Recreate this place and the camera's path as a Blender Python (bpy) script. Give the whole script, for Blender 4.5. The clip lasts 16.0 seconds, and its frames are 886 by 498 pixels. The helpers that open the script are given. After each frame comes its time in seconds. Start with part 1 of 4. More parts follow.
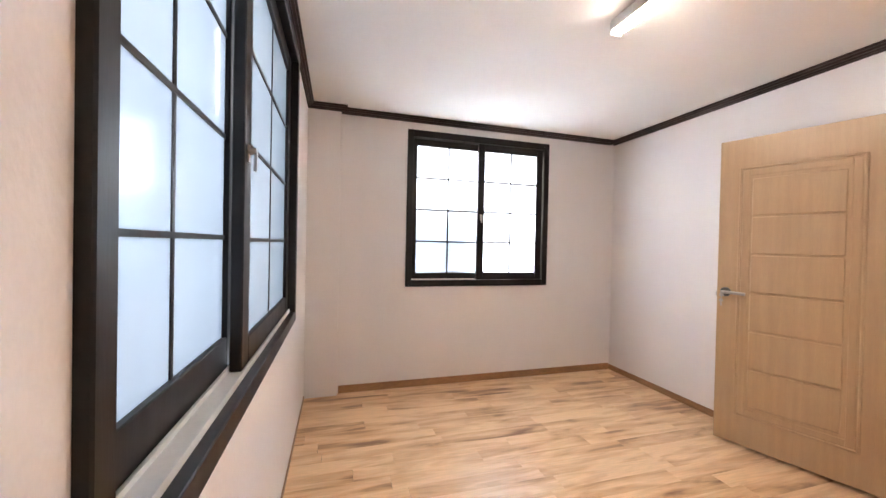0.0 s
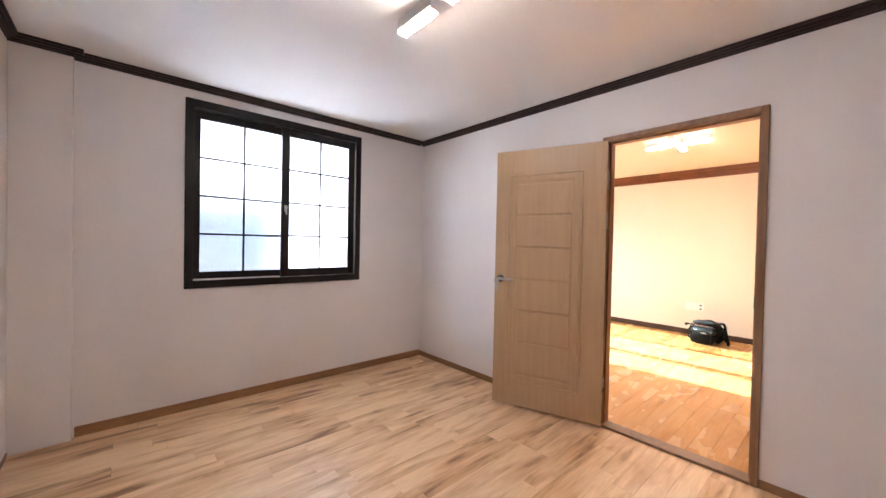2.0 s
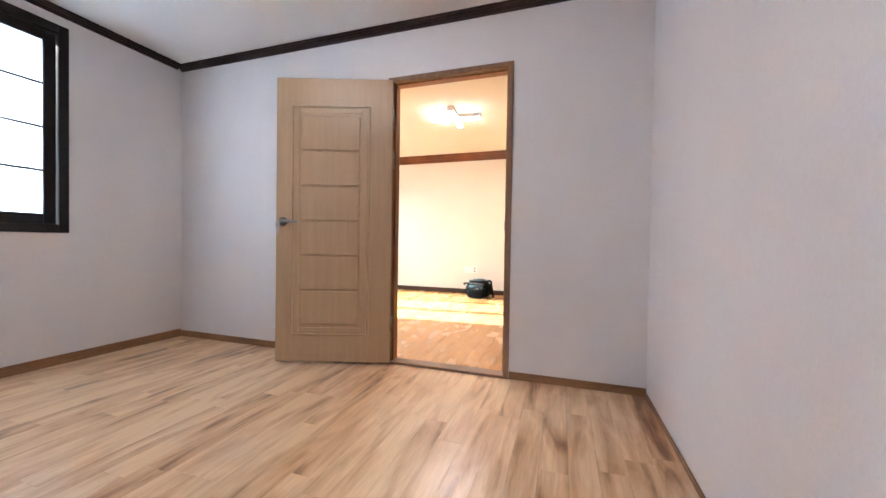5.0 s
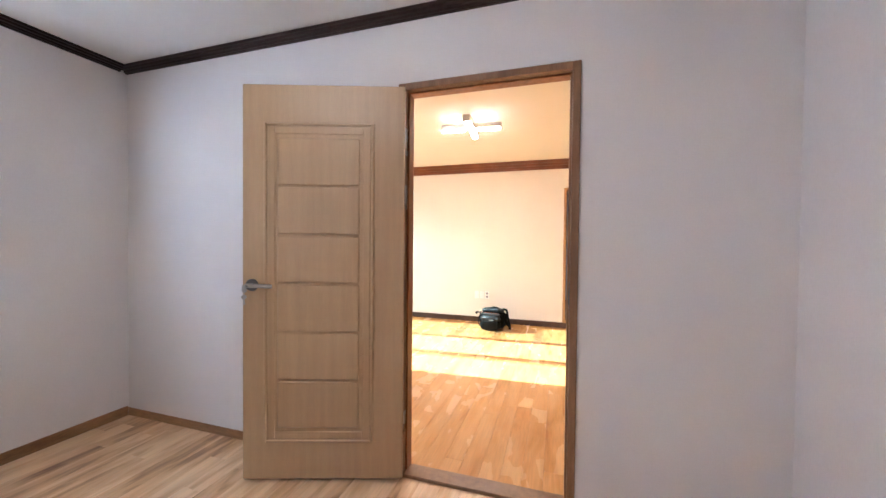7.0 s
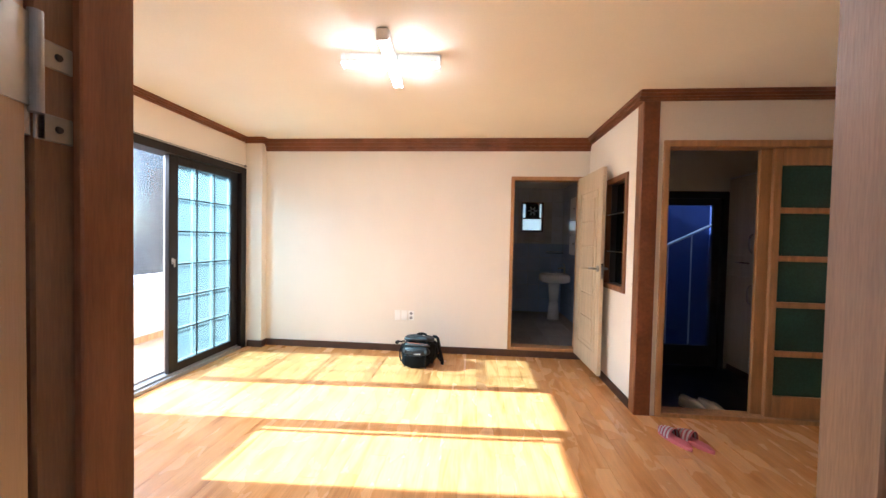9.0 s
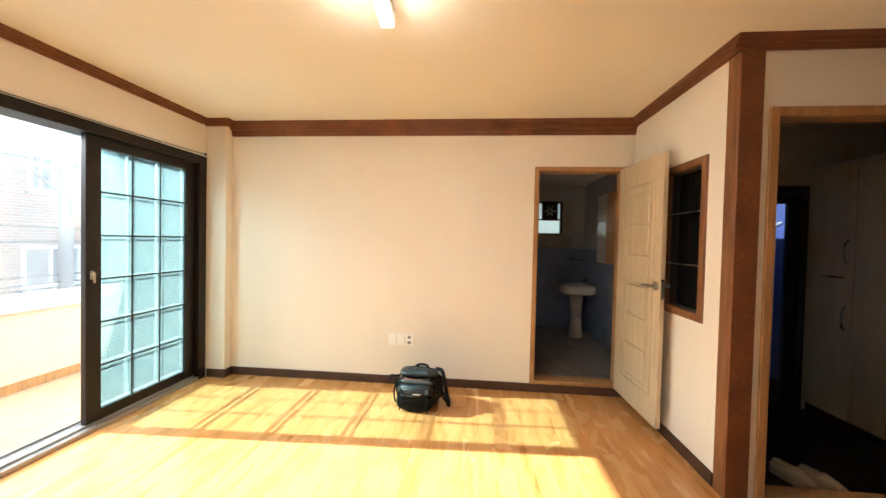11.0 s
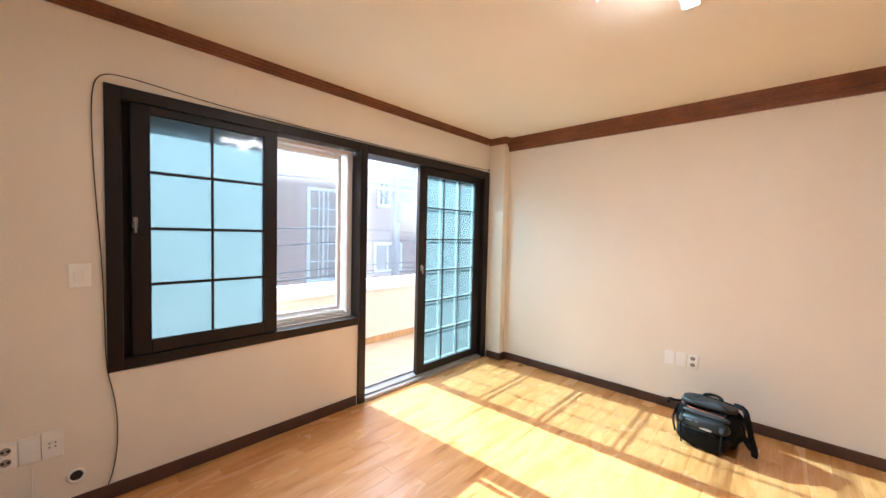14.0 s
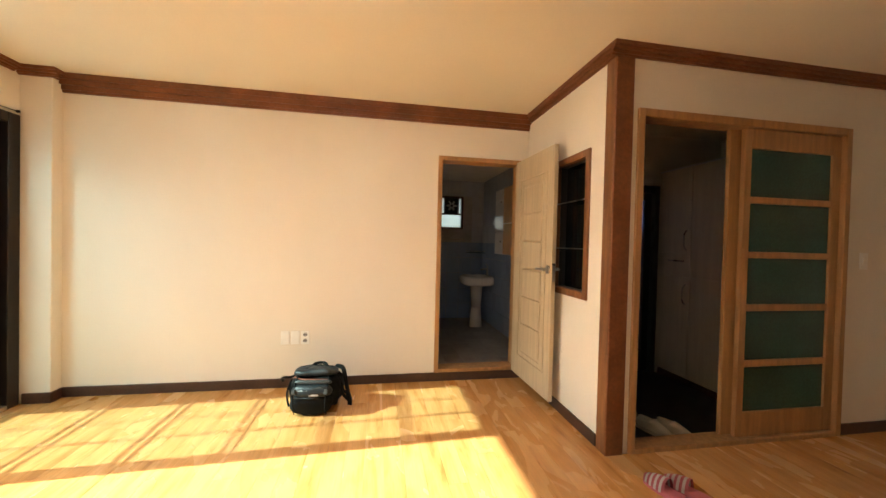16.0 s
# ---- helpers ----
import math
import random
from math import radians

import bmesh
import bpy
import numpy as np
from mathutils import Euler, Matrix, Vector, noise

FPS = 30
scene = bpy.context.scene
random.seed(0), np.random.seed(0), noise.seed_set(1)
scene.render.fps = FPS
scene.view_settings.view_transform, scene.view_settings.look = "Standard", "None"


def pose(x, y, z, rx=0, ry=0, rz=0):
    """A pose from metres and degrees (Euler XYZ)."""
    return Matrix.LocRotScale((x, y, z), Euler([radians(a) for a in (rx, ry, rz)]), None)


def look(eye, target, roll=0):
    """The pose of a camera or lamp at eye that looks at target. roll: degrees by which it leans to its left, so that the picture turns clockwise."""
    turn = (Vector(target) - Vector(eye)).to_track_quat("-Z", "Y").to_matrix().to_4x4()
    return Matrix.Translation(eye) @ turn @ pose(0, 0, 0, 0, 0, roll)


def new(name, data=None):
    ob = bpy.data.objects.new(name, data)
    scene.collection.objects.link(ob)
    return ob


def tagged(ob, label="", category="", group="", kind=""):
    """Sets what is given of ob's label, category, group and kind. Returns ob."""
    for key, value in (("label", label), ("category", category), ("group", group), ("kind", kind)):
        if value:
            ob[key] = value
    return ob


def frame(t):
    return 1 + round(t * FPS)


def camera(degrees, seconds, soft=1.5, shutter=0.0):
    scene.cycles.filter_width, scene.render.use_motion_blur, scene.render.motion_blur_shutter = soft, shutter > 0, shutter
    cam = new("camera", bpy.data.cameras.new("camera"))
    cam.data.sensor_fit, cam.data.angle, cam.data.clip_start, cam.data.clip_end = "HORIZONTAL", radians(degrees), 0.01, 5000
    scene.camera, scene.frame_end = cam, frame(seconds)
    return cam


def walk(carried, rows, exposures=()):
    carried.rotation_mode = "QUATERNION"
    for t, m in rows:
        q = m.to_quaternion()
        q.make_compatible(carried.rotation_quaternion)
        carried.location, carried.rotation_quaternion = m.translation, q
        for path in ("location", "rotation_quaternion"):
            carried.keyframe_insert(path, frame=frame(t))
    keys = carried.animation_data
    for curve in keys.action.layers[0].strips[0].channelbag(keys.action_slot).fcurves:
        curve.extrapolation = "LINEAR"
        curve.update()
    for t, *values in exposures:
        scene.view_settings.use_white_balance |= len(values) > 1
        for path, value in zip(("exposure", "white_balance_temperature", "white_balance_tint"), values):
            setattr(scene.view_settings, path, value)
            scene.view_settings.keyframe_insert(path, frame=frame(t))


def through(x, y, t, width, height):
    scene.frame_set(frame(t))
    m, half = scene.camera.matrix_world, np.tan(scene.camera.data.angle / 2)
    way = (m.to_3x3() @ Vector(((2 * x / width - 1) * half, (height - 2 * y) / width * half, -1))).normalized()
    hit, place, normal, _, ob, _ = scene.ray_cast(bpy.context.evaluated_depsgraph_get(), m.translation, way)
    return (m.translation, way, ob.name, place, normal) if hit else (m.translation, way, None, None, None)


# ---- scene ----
cam = camera(101.6, 16.0)

PATH = [
    (0, (1.144, -2.889, 1.323), (-0.776, -2.329, 1.301), 1.2),
    (0.5, (1.15, -2.849, 1.316), (-0.706, -2.105, 1.294), 1.2),
    (1, (1.159, -2.762, 1.319), (-0.596, -1.804, 1.298), 1.3),
    (1.5, (1.17, -2.71, 1.301), (-0.456, -1.546, 1.286), 1.2),
    (2, (1.196, -2.648, 1.316), (-0.295, -1.315, 1.287), 1.2),
    (2.5, (1.229, -2.616, 1.295), (-0.197, -1.213, 1.263), 1.1),
    (3, (1.215, -2.581, 1.177), (-0.119, -1.091, 1.148), 1.1),
    (3.5, (1.179, -2.566, 0.969), (0.005, -0.948, 0.928), 1.0),
    (4, (1.2, -2.525, 0.827), (0.249, -0.766, 0.789), 1.0),
    (4.5, (1.261, -2.475, 0.803), (0.601, -0.588, 0.782), 1.0),
    (5, (1.226, -2.435, 0.902), (0.599, -0.537, 0.87), 0.9),
    (7.3, (0.747, -1.592, 1.32), (0.145, 0.315, 1.279), 0.6),
    (7.5, (0.709, -1.441, 1.342), (0.120, 0.470, 1.294), 0.8),
    (8, (0.570, -1.075, 1.341), (0.138, 0.878, 1.297), 1.1),
    (8.5, (0.460, -0.728, 1.353), (0.282, 1.263, 1.305), 1.2),
    (8.7, (0.471, -0.572, 1.354), (0.301, 1.42, 1.301), 1.2),
    (11, (0.359, 0.494, 1.395), (0.176, 2.485, 1.351), 1.3),
    (11.5, (0.331, 0.479, 1.422), (-0.11, 2.429, 1.374), 1.1),
    (12, (0.307, 0.463, 1.445), (-0.683, 2.2, 1.383), 1.0),
    (12.5, (0.201, 0.34, 1.479), (-1.1, 1.857, 1.398), 1.2),
    (13, (0.174, 0.302, 1.468), (-1.298, 1.653, 1.386), 1.2),
    (13.5, (0.192, 0.32, 1.462), (-1.291, 1.659, 1.38), 1.2),
    (14, (0.23, 0.37, 1.436), (-1.137, 1.827, 1.353), 1.3),
    (14.5, (0.306, 0.449, 1.336), (-0.836, 2.091, 1.282), 1.3),
    (15, (0.354, 0.503, 1.313), (-0.519, 2.301, 1.261), 1.3),
    (15.5, (0.351, 0.59, 1.286), (0.12, 2.576, 1.251), 1.5),
    (16, (0.353, 0.604, 1.29), (0.705, 2.573, 1.258), 1.4),
]
EXPOSURES = [(0, 3.4, 6900, 14), (1.5, 3.1, 6700, 17), (3.5, 2.95, 6100, 12), (5, 3.0, 5800, 10), (7.5, 2.95, 5850, 11), (8.5, 2.7, 5250, 11), (11, 2.4, 6300, 4),
             (12.5, 2.2, 7000, 5), (13.0, 2.25, 7000, 9), (13.4, 2.25, 6000, 11), (14.0, 2.15, 5600, 11), (14.6, 2.15, 6000, 7), (16, 2.3, 6800, 5)]
walk(cam, [(t, look(eye, target, roll)) for t, eye, target, roll in PATH], EXPOSURES)

# ---- world and sun ----
SUN_DIR = Vector((1.0, 0.045, -0.574)).normalized()
world = bpy.data.worlds.new("world")
scene.world = world
world.use_nodes = True
wn = world.node_tree.nodes
sky = wn.new("ShaderNodeTexSky")
sky.sky_type = "NISHITA"
sky.sun_disc = False
sky.sun_elevation = radians(29.9)
sky.sun_rotation = radians(267.4)
wn["Background"].inputs["Strength"].default_value = 0.15
world.node_tree.links.new(sky.outputs["Color"], wn["Background"].inputs["Color"])

sun_data = bpy.data.lights.new("sun", "SUN")
sun_data.energy, sun_data.angle, sun_data.color = 5.0, radians(0.55), (1.0, 0.95, 0.87)
sun = new("sun", sun_data)
sun.matrix_world = look((-20, 0, 14), Vector((-20, 0, 14)) + SUN_DIR)


def window_light(name, eye, target, w, h, power, color):
    """Sky light that falls on a window from outside."""
    d = bpy.data.lights.new(name, "AREA")
    d.shape, d.size, d.size_y, d.energy, d.color = "RECTANGLE", w, h, power, color
    o = new(name, d)
    o.matrix_world = look(eye, target)
    return o


window_light("sky_light_window_a", (-0.27, -3.62, 1.7), (-0.27, -3.0, 1.65), 1.8, 1.5, 9, (0.80, 0.90, 1.0))
window_light("sky_light_window_b", (-2.62, -1.55, 1.52), (-2.0, -1.55, 1.46), 1.4, 1.15, 92, (0.87, 0.93, 1.0))
window_light("sky_light_balcony", (-3.45, 2.1, 2.6), (-2.0, 2.1, 1.0), 3.2, 1.2, 42, (0.90, 0.95, 1.0))


# ---- materials ----
def material(name, color, rough=0.6, metal=0.0, vary=0.12, scale=6.0, stretch=(1, 1, 1), fine=60.0, bump=0.1, per_piece=0.0, coat=0.0, second=None, spec=0.5):
    """A surface with variation at two scales, fine relief and, where asked, a tone of its own for every piece."""
    m = bpy.data.materials.new(name)
    m.use_nodes = True
    n, l = m.node_tree.nodes, m.node_tree.links
    b = n["Principled BSDF"]
    b.inputs["Metallic"].default_value = metal
    b.inputs["Specular IOR Level"].default_value = spec
    b.inputs["Coat Weight"].default_value = coat
    b.inputs["Coat Roughness"].default_value = 0.15
    tc = n.new("ShaderNodeTexCoord")
    mp = n.new("ShaderNodeMapping")
    mp.inputs["Scale"].default_value = stretch
    l.new(tc.outputs["Object"], mp.inputs["Vector"])
    vec = mp.outputs["Vector"]
    info = n.new("ShaderNodeObjectInfo")
    if per_piece:
        mul = n.new("ShaderNodeMath")
        mul.operation = "MULTIPLY"
        mul.inputs[1].default_value = 37.0
        l.new(info.outputs["Random"], mul.inputs[0])
        add = n.new("ShaderNodeVectorMath")
        add.operation = "ADD"
        l.new(vec, add.inputs[0])
        l.new(mul.outputs[0], add.inputs[1])
        vec = add.outputs[0]
    big, small = n.new("ShaderNodeTexNoise"), n.new("ShaderNodeTexNoise")
    big.inputs["Scale"].default_value, small.inputs["Scale"].default_value = scale, fine
    big.inputs["Detail"].default_value, small.inputs["Detail"].default_value = 4.0, 3.0
    l.new(vec, big.inputs["Vector"])
    l.new(vec, small.inputs["Vector"])
    ramp = n.new("ShaderNodeMapRange")
    ramp.inputs["From Min"].default_value, ramp.inputs["From Max"].default_value = 0.3, 0.7
    l.new(big.outputs["Fac"], ramp.inputs["Value"])
    two = second or tuple(c * (1 - 2.2 * vary) for c in color)
    mix = n.new("ShaderNodeMix")
    mix.data_type = "RGBA"
    mix.inputs["A"].default_value, mix.inputs["B"].default_value = (*color, 1), (*two, 1)
    l.new(ramp.outputs["Result"], mix.inputs["Factor"])
    hsv = n.new("ShaderNodeHueSaturation")
    l.new(mix.outputs["Result"], hsv.inputs["Color"])
    tone = n.new("ShaderNodeMapRange")
    tone.inputs["To Min"].default_value, tone.inputs["To Max"].default_value = 1 - vary, 1 + vary
    tone.inputs["From Min"].default_value, tone.inputs["From Max"].default_value = 0.25, 0.75
    l.new(small.outputs["Fac"], tone.inputs["Value"])
    last = tone.outputs["Result"]
    if per_piece:
        pr = n.new("ShaderNodeMapRange")
        pr.inputs["To Min"].default_value, pr.inputs["To Max"].default_value = 1 - per_piece, 1 + per_piece
        l.new(info.outputs["Random"], pr.inputs["Value"])
        pm = n.new("ShaderNodeMath")
        pm.operation = "MULTIPLY"
        l.new(pr.outputs["Result"], pm.inputs[0])
        l.new(last, pm.inputs[1])
        last = pm.outputs[0]
    l.new(last, hsv.inputs["Value"])
    l.new(hsv.outputs["Color"], b.inputs["Base Color"])
    rr = n.new("ShaderNodeMapRange")
    rr.inputs["To Min"].default_value, rr.inputs["To Max"].default_value = max(0.02, rough * 0.85), min(1.0, rough * 1.15)
    l.new(big.outputs["Fac"], rr.inputs["Value"])
    l.new(rr.outputs["Result"], b.inputs["Roughness"])
    if bump:
        bp = n.new("ShaderNodeBump")
        bp.inputs["Strength"].default_value, bp.inputs["Distance"].default_value = bump, 0.002
        l.new(small.outputs["Fac"], bp.inputs["Height"])
        l.new(bp.outputs["Normal"], b.inputs["Normal"])
    return m


def frosted(name, color, clear, through=None):
    """Frosted glass: scatters most of the light that passes, lets a part go straight on."""
    m = bpy.data.materials.new(name)
    m.use_nodes = True
    n, l = m.node_tree.nodes, m.node_tree.links
    n.remove(n["Principled BSDF"])
    tl, tr, gl = n.new("ShaderNodeBsdfTranslucent"), n.new("ShaderNodeBsdfTransparent"), n.new("ShaderNodeBsdfGlossy")
    tc, ns, mx = n.new("ShaderNodeTexCoord"), n.new("ShaderNodeTexNoise"), n.new("ShaderNodeMix")
    mx.data_type = "RGBA"
    ns.inputs["Scale"].default_value = 2.5
    l.new(tc.outputs["Object"], ns.inputs["Vector"])
    l.new(ns.outputs["Fac"], mx.inputs["Factor"])
    mx.inputs["A"].default_value = (*color, 1)
    mx.inputs["B"].default_value = (*(c * 0.86 for c in color), 1)
    l.new(mx.outputs["Result"], tl.inputs["Color"])
    tr.inputs["Color"].default_value = (*(through or color), 1)
    gl.inputs["Roughness"].default_value = 0.08
    m1, m2, fr = n.new("ShaderNodeMixShader"), n.new("ShaderNodeMixShader"), n.new("ShaderNodeFresnel")
    m1.inputs["Fac"].default_value = clear
    l.new(tl.outputs[0], m1.inputs[1])
    l.new(tr.outputs[0], m1.inputs[2])
    fr.inputs["IOR"].default_value = 1.45
    l.new(fr.outputs[0], m2.inputs["Fac"])
    l.new(m1.outputs[0], m2.inputs[1])
    l.new(gl.outputs[0], m2.inputs[2])
    l.new(m2.outputs[0], n["Material Output"].inputs["Surface"])
    return m


def glow(name, color, strength):
    m = bpy.data.materials.new(name)
    m.use_nodes = True
    b = m.node_tree.nodes["Principled BSDF"]
    b.inputs["Base Color"].default_value = (0.9, 0.9, 0.9, 1)
    b.inputs["Emission Color"].default_value = (*color, 1)
    b.inputs["Emission Strength"].default_value = strength
    return m


def plank_vinyl(name, pale, mid, dark, rough, own):
    """Printed oak: every plank has its own tone, long flame grain, fine pores and a few knots."""
    m = bpy.data.materials.new(name)
    m.use_nodes = True
    n, l = m.node_tree.nodes, m.node_tree.links
    b = n["Principled BSDF"]
    tc, info = n.new("ShaderNodeTexCoord"), n.new("ShaderNodeObjectInfo")
    off, add = n.new("ShaderNodeMath"), n.new("ShaderNodeVectorMath")
    off.operation, add.operation = "MULTIPLY", "ADD"
    off.inputs[1].default_value = 53.0
    l.new(info.outputs["Random"], off.inputs[0])
    l.new(tc.outputs["Object"], add.inputs[0])
    l.new(off.outputs[0], add.inputs[1])

    def grain(stretch, scale, detail, distort):
        mp, ns = n.new("ShaderNodeMapping"), n.new("ShaderNodeTexNoise")
        mp.inputs["Scale"].default_value = stretch
        ns.inputs["Scale"].default_value, ns.inputs["Detail"].default_value, ns.inputs["Distortion"].default_value = scale, detail, distort
        l.new(add.outputs[0], mp.inputs["Vector"])
        l.new(mp.outputs["Vector"], ns.inputs["Vector"])
        return ns.outputs["Fac"]

    flame, pores, blotch = grain((7, 0.9, 1), 1.6, 4, 0.9), grain((22, 1.2, 1), 6, 3, 0.3), grain((3, 1.3, 1), 1.5, 3, 0.8)
    tone = n.new("ShaderNodeMath")
    tone.operation = "MULTIPLY_ADD"
    tone.inputs[1].default_value, tone.inputs[2].default_value = own, -own / 2
    l.new(info.outputs["Random"], tone.inputs[0])
    mix1, mix2 = n.new("ShaderNodeMath"), n.new("ShaderNodeMath")
    mix1.operation, mix2.operation = "ADD", "MULTIPLY_ADD"
    l.new(flame, mix1.inputs[0])
    l.new(tone.outputs[0], mix1.inputs[1])
    l.new(blotch, mix2.inputs[0])
    mix2.inputs[1].default_value = 0.55
    l.new(mix1.outputs[0], mix2.inputs[2])
    ramp = n.new("ShaderNodeValToRGB")
    e = ramp.color_ramp.elements
    e[0].position, e[0].color = 0.50, (*dark, 1)
    e[1].position, e[1].color = 0.88, (*pale, 1)
    k = e.new(0.65)
    k.color = (*mid, 1)
    l.new(mix2.outputs[0], ramp.inputs["Fac"])
    hsv, pr = n.new("ShaderNodeHueSaturation"), n.new("ShaderNodeMapRange")
    pr.inputs["From Min"].default_value, pr.inputs["From Max"].default_value = 0.3, 0.7
    pr.inputs["To Min"].default_value, pr.inputs["To Max"].default_value = 0.90, 1.08
    l.new(pores, pr.inputs["Value"])
    l.new(pr.outputs["Result"], hsv.inputs["Value"])
    l.new(ramp.outputs["Color"], hsv.inputs["Color"])
    l.new(hsv.outputs["Color"], b.inputs["Base Color"])
    rr = n.new("ShaderNodeMapRange")
    rr.inputs["To Min"].default_value, rr.inputs["To Max"].default_value = rough * 0.85, rough * 1.2
    l.new(blotch, rr.inputs["Value"])
    l.new(rr.outputs["Result"], b.inputs["Roughness"])
    bp = n.new("ShaderNodeBump")
    bp.inputs["Strength"].default_value, bp.inputs["Distance"].default_value = 0.06, 0.002
    l.new(pores, bp.inputs["Height"])
    l.new(bp.outputs["Normal"], b.inputs["Normal"])
    return m


WALLPAPER = material("bedroom_wallpaper", (0.80, 0.755, 0.735), 0.75, vary=0.025, scale=1.5, fine=170, bump=0.25, stretch=(1, 1, 0.55))
WALLPAPER_LIVING = material("living_wallpaper", (0.85, 0.79, 0.685), 0.7, vary=0.025, scale=1.5, fine=160, bump=0.22, stretch=(1, 1, 0.55))
CEILING_LIVING = material("warm_ceiling_paper", (0.85, 0.805, 0.68), 0.85, vary=0.02, scale=1.2, fine=110, bump=0.15)
CEILING_PAPER = material("ceiling_paper", (0.82, 0.79, 0.75), 0.85, vary=0.02, scale=1.2, fine=110, bump=0.15)
BLACK_WOOD = material("black_brown_window_foil", (0.012, 0.008, 0.0075), 0.42, spec=0.35, vary=0.15, scale=3, fine=40, bump=0.08, stretch=(6, 6, 0.6))
CROWN_DARK = material("dark_crown_foil", (0.045, 0.020, 0.015), 0.42, vary=0.2, scale=4, fine=50, bump=0.08)
CROWN_BROWN = material("brown_crown_foil", (0.25, 0.085, 0.032), 0.4, vary=0.2, scale=4, fine=50, bump=0.08)
TRIM_BROWN = material("brown_wood_trim", (0.28, 0.115, 0.043), 0.4, vary=0.2, scale=5, fine=60, bump=0.1, stretch=(5, 5, 0.7))
BASE_BROWN = material("dark_brown_skirting", (0.085, 0.040, 0.026), 0.45, vary=0.2, scale=5, fine=60, bump=0.1)
FRAME_WOOD = material("tan_door_frame_foil", (0.31, 0.165, 0.085), 0.42, vary=0.15, scale=5, fine=70, bump=0.12, stretch=(6, 6, 0.5))
JAMB_RED = material("red_brown_door_stop", (0.36, 0.14, 0.055), 0.4, vary=0.15, scale=5, fine=70, bump=0.1, stretch=(6, 6, 0.5))
FRAME_ORANGE = material("honey_wood_frame", (0.50, 0.27, 0.11), 0.4, vary=0.15, scale=5, fine=70, bump=0.1, stretch=(6, 6, 0.5))
HONEY_LIGHT = material("light_honey_foil", (0.64, 0.40, 0.20), 0.4, vary=0.08, scale=5, fine=70, bump=0.1, stretch=(6, 6, 0.5))
DOOR_OAK = material("beige_oak_door_foil", (0.50, 0.33, 0.185), 0.34, vary=0.05, scale=4, fine=55, bump=0.10, stretch=(9, 9, 0.5))
DOOR_CREAM = material("cream_oak_door_foil", (0.66, 0.53, 0.35), 0.4, vary=0.08, scale=4, fine=55, bump=0.12, stretch=(9, 9, 0.5))
FLOOR_BED = plank_vinyl("printed_oak_vinyl", (0.87, 0.595, 0.355), (0.67, 0.38, 0.188), (0.27, 0.118, 0.05), 0.31, 0.15)
FLOOR_LIVING = plank_vinyl("honey_oak_vinyl", (0.635, 0.325, 0.118), (0.55, 0.256, 0.08), (0.39, 0.152, 0.042), 0.26, 0.10)
FLOOR_JOINT = material("vinyl_joint", (0.16, 0.085, 0.04), 0.6)
FLOOR_JOINT_L = material("vinyl_joint_honey", (0.30, 0.15, 0.05), 0.6)
CHROME = material("brushed_steel", (0.46, 0.44, 0.41), 0.28, metal=1.0, vary=0.05, bump=0.03)
DARK_STEEL = material("dark_brushed_steel", (0.16, 0.155, 0.15), 0.35, metal=1.0, vary=0.08, bump=0.03)
WHITE_PLASTIC = material("ivory_plastic", (0.92, 0.91, 0.86), 0.35, vary=0.02, bump=0.02)
DARK_PLASTIC = material("dark_plastic", (0.03, 0.03, 0.03), 0.5, vary=0.1)
WHITE_PVC = material("white_pvc_frame", (0.78, 0.77, 0.75), 0.35, vary=0.03, bump=0.03)
GREY_ALU = material("grey_aluminium", (0.45, 0.45, 0.45), 0.4, metal=0.7, vary=0.05)
BEIGE_WALL = material("peach_balcony_paint", (0.70, 0.54, 0.42), 0.8, vary=0.04, fine=90, bump=0.2)
BALCONY_TILE = material("balcony_vinyl", (0.48, 0.33, 0.21), 0.4, vary=0.08, per_piece=0.06)
CONCRETE = material("outside_render", (0.40, 0.38, 0.36), 0.9, vary=0.1, scale=1.5, bump=0.3)
ASPHALT = material("asphalt", (0.05, 0.05, 0.052), 0.9, vary=0.15, scale=0.5, fine=25, bump=0.5)
BAG_CLOTH = material("black_nylon", (0.004, 0.0045, 0.0055), 0.75, spec=0.16, vary=0.25, scale=12, fine=240, bump=0.5)
# Slate tone puts the sheen of the black nylon into its colour.
BAG_SHINE = material("slate_sheen_nylon", (0.011, 0.016, 0.021), 0.5, spec=0.4, vary=0.25, scale=12, fine=240, bump=0.5)
BAG_RED = material("rust_red_piping", (0.30, 0.07, 0.03), 0.5)
SHOE_WHITE = material("white_canvas", (0.75, 0.71, 0.64), 0.75, vary=0.06, fine=200, bump=0.3)
SHOE_SOLE = material("pale_rubber", (0.70, 0.66, 0.58), 0.6)
SLIPPER_PINK = material("pink_cotton", (0.62, 0.16, 0.19), 0.85, vary=0.1, fine=200, bump=0.4)
SLIPPER_WHITE = material("white_cotton", (0.78, 0.70, 0.68), 0.85, vary=0.05, fine=200, bump=0.4)
TILE_BLUE = material("blue_grey_wall_tile", (0.34, 0.45, 0.64), 0.22, vary=0.05, per_piece=0.05, bump=0.02)
TILE_PALE = material("pale_wall_tile", (0.58, 0.63, 0.70), 0.22, vary=0.05, per_piece=0.04, bump=0.02)
TILE_FLOOR = material("grey_floor_tile", (0.30, 0.27, 0.25), 0.4, vary=0.1, per_piece=0.10, bump=0.05)
GROUT = material("grout", (0.52, 0.54, 0.56), 0.9)
CERAMIC = material("white_ceramic", (0.80, 0.80, 0.78), 0.12, vary=0.02, bump=0.0)
CABINET_CREAM = material("cream_cabinet_foil", (0.74, 0.68, 0.57), 0.45, vary=0.06, scale=3, fine=50, bump=0.08, stretch=(6, 6, 0.6))
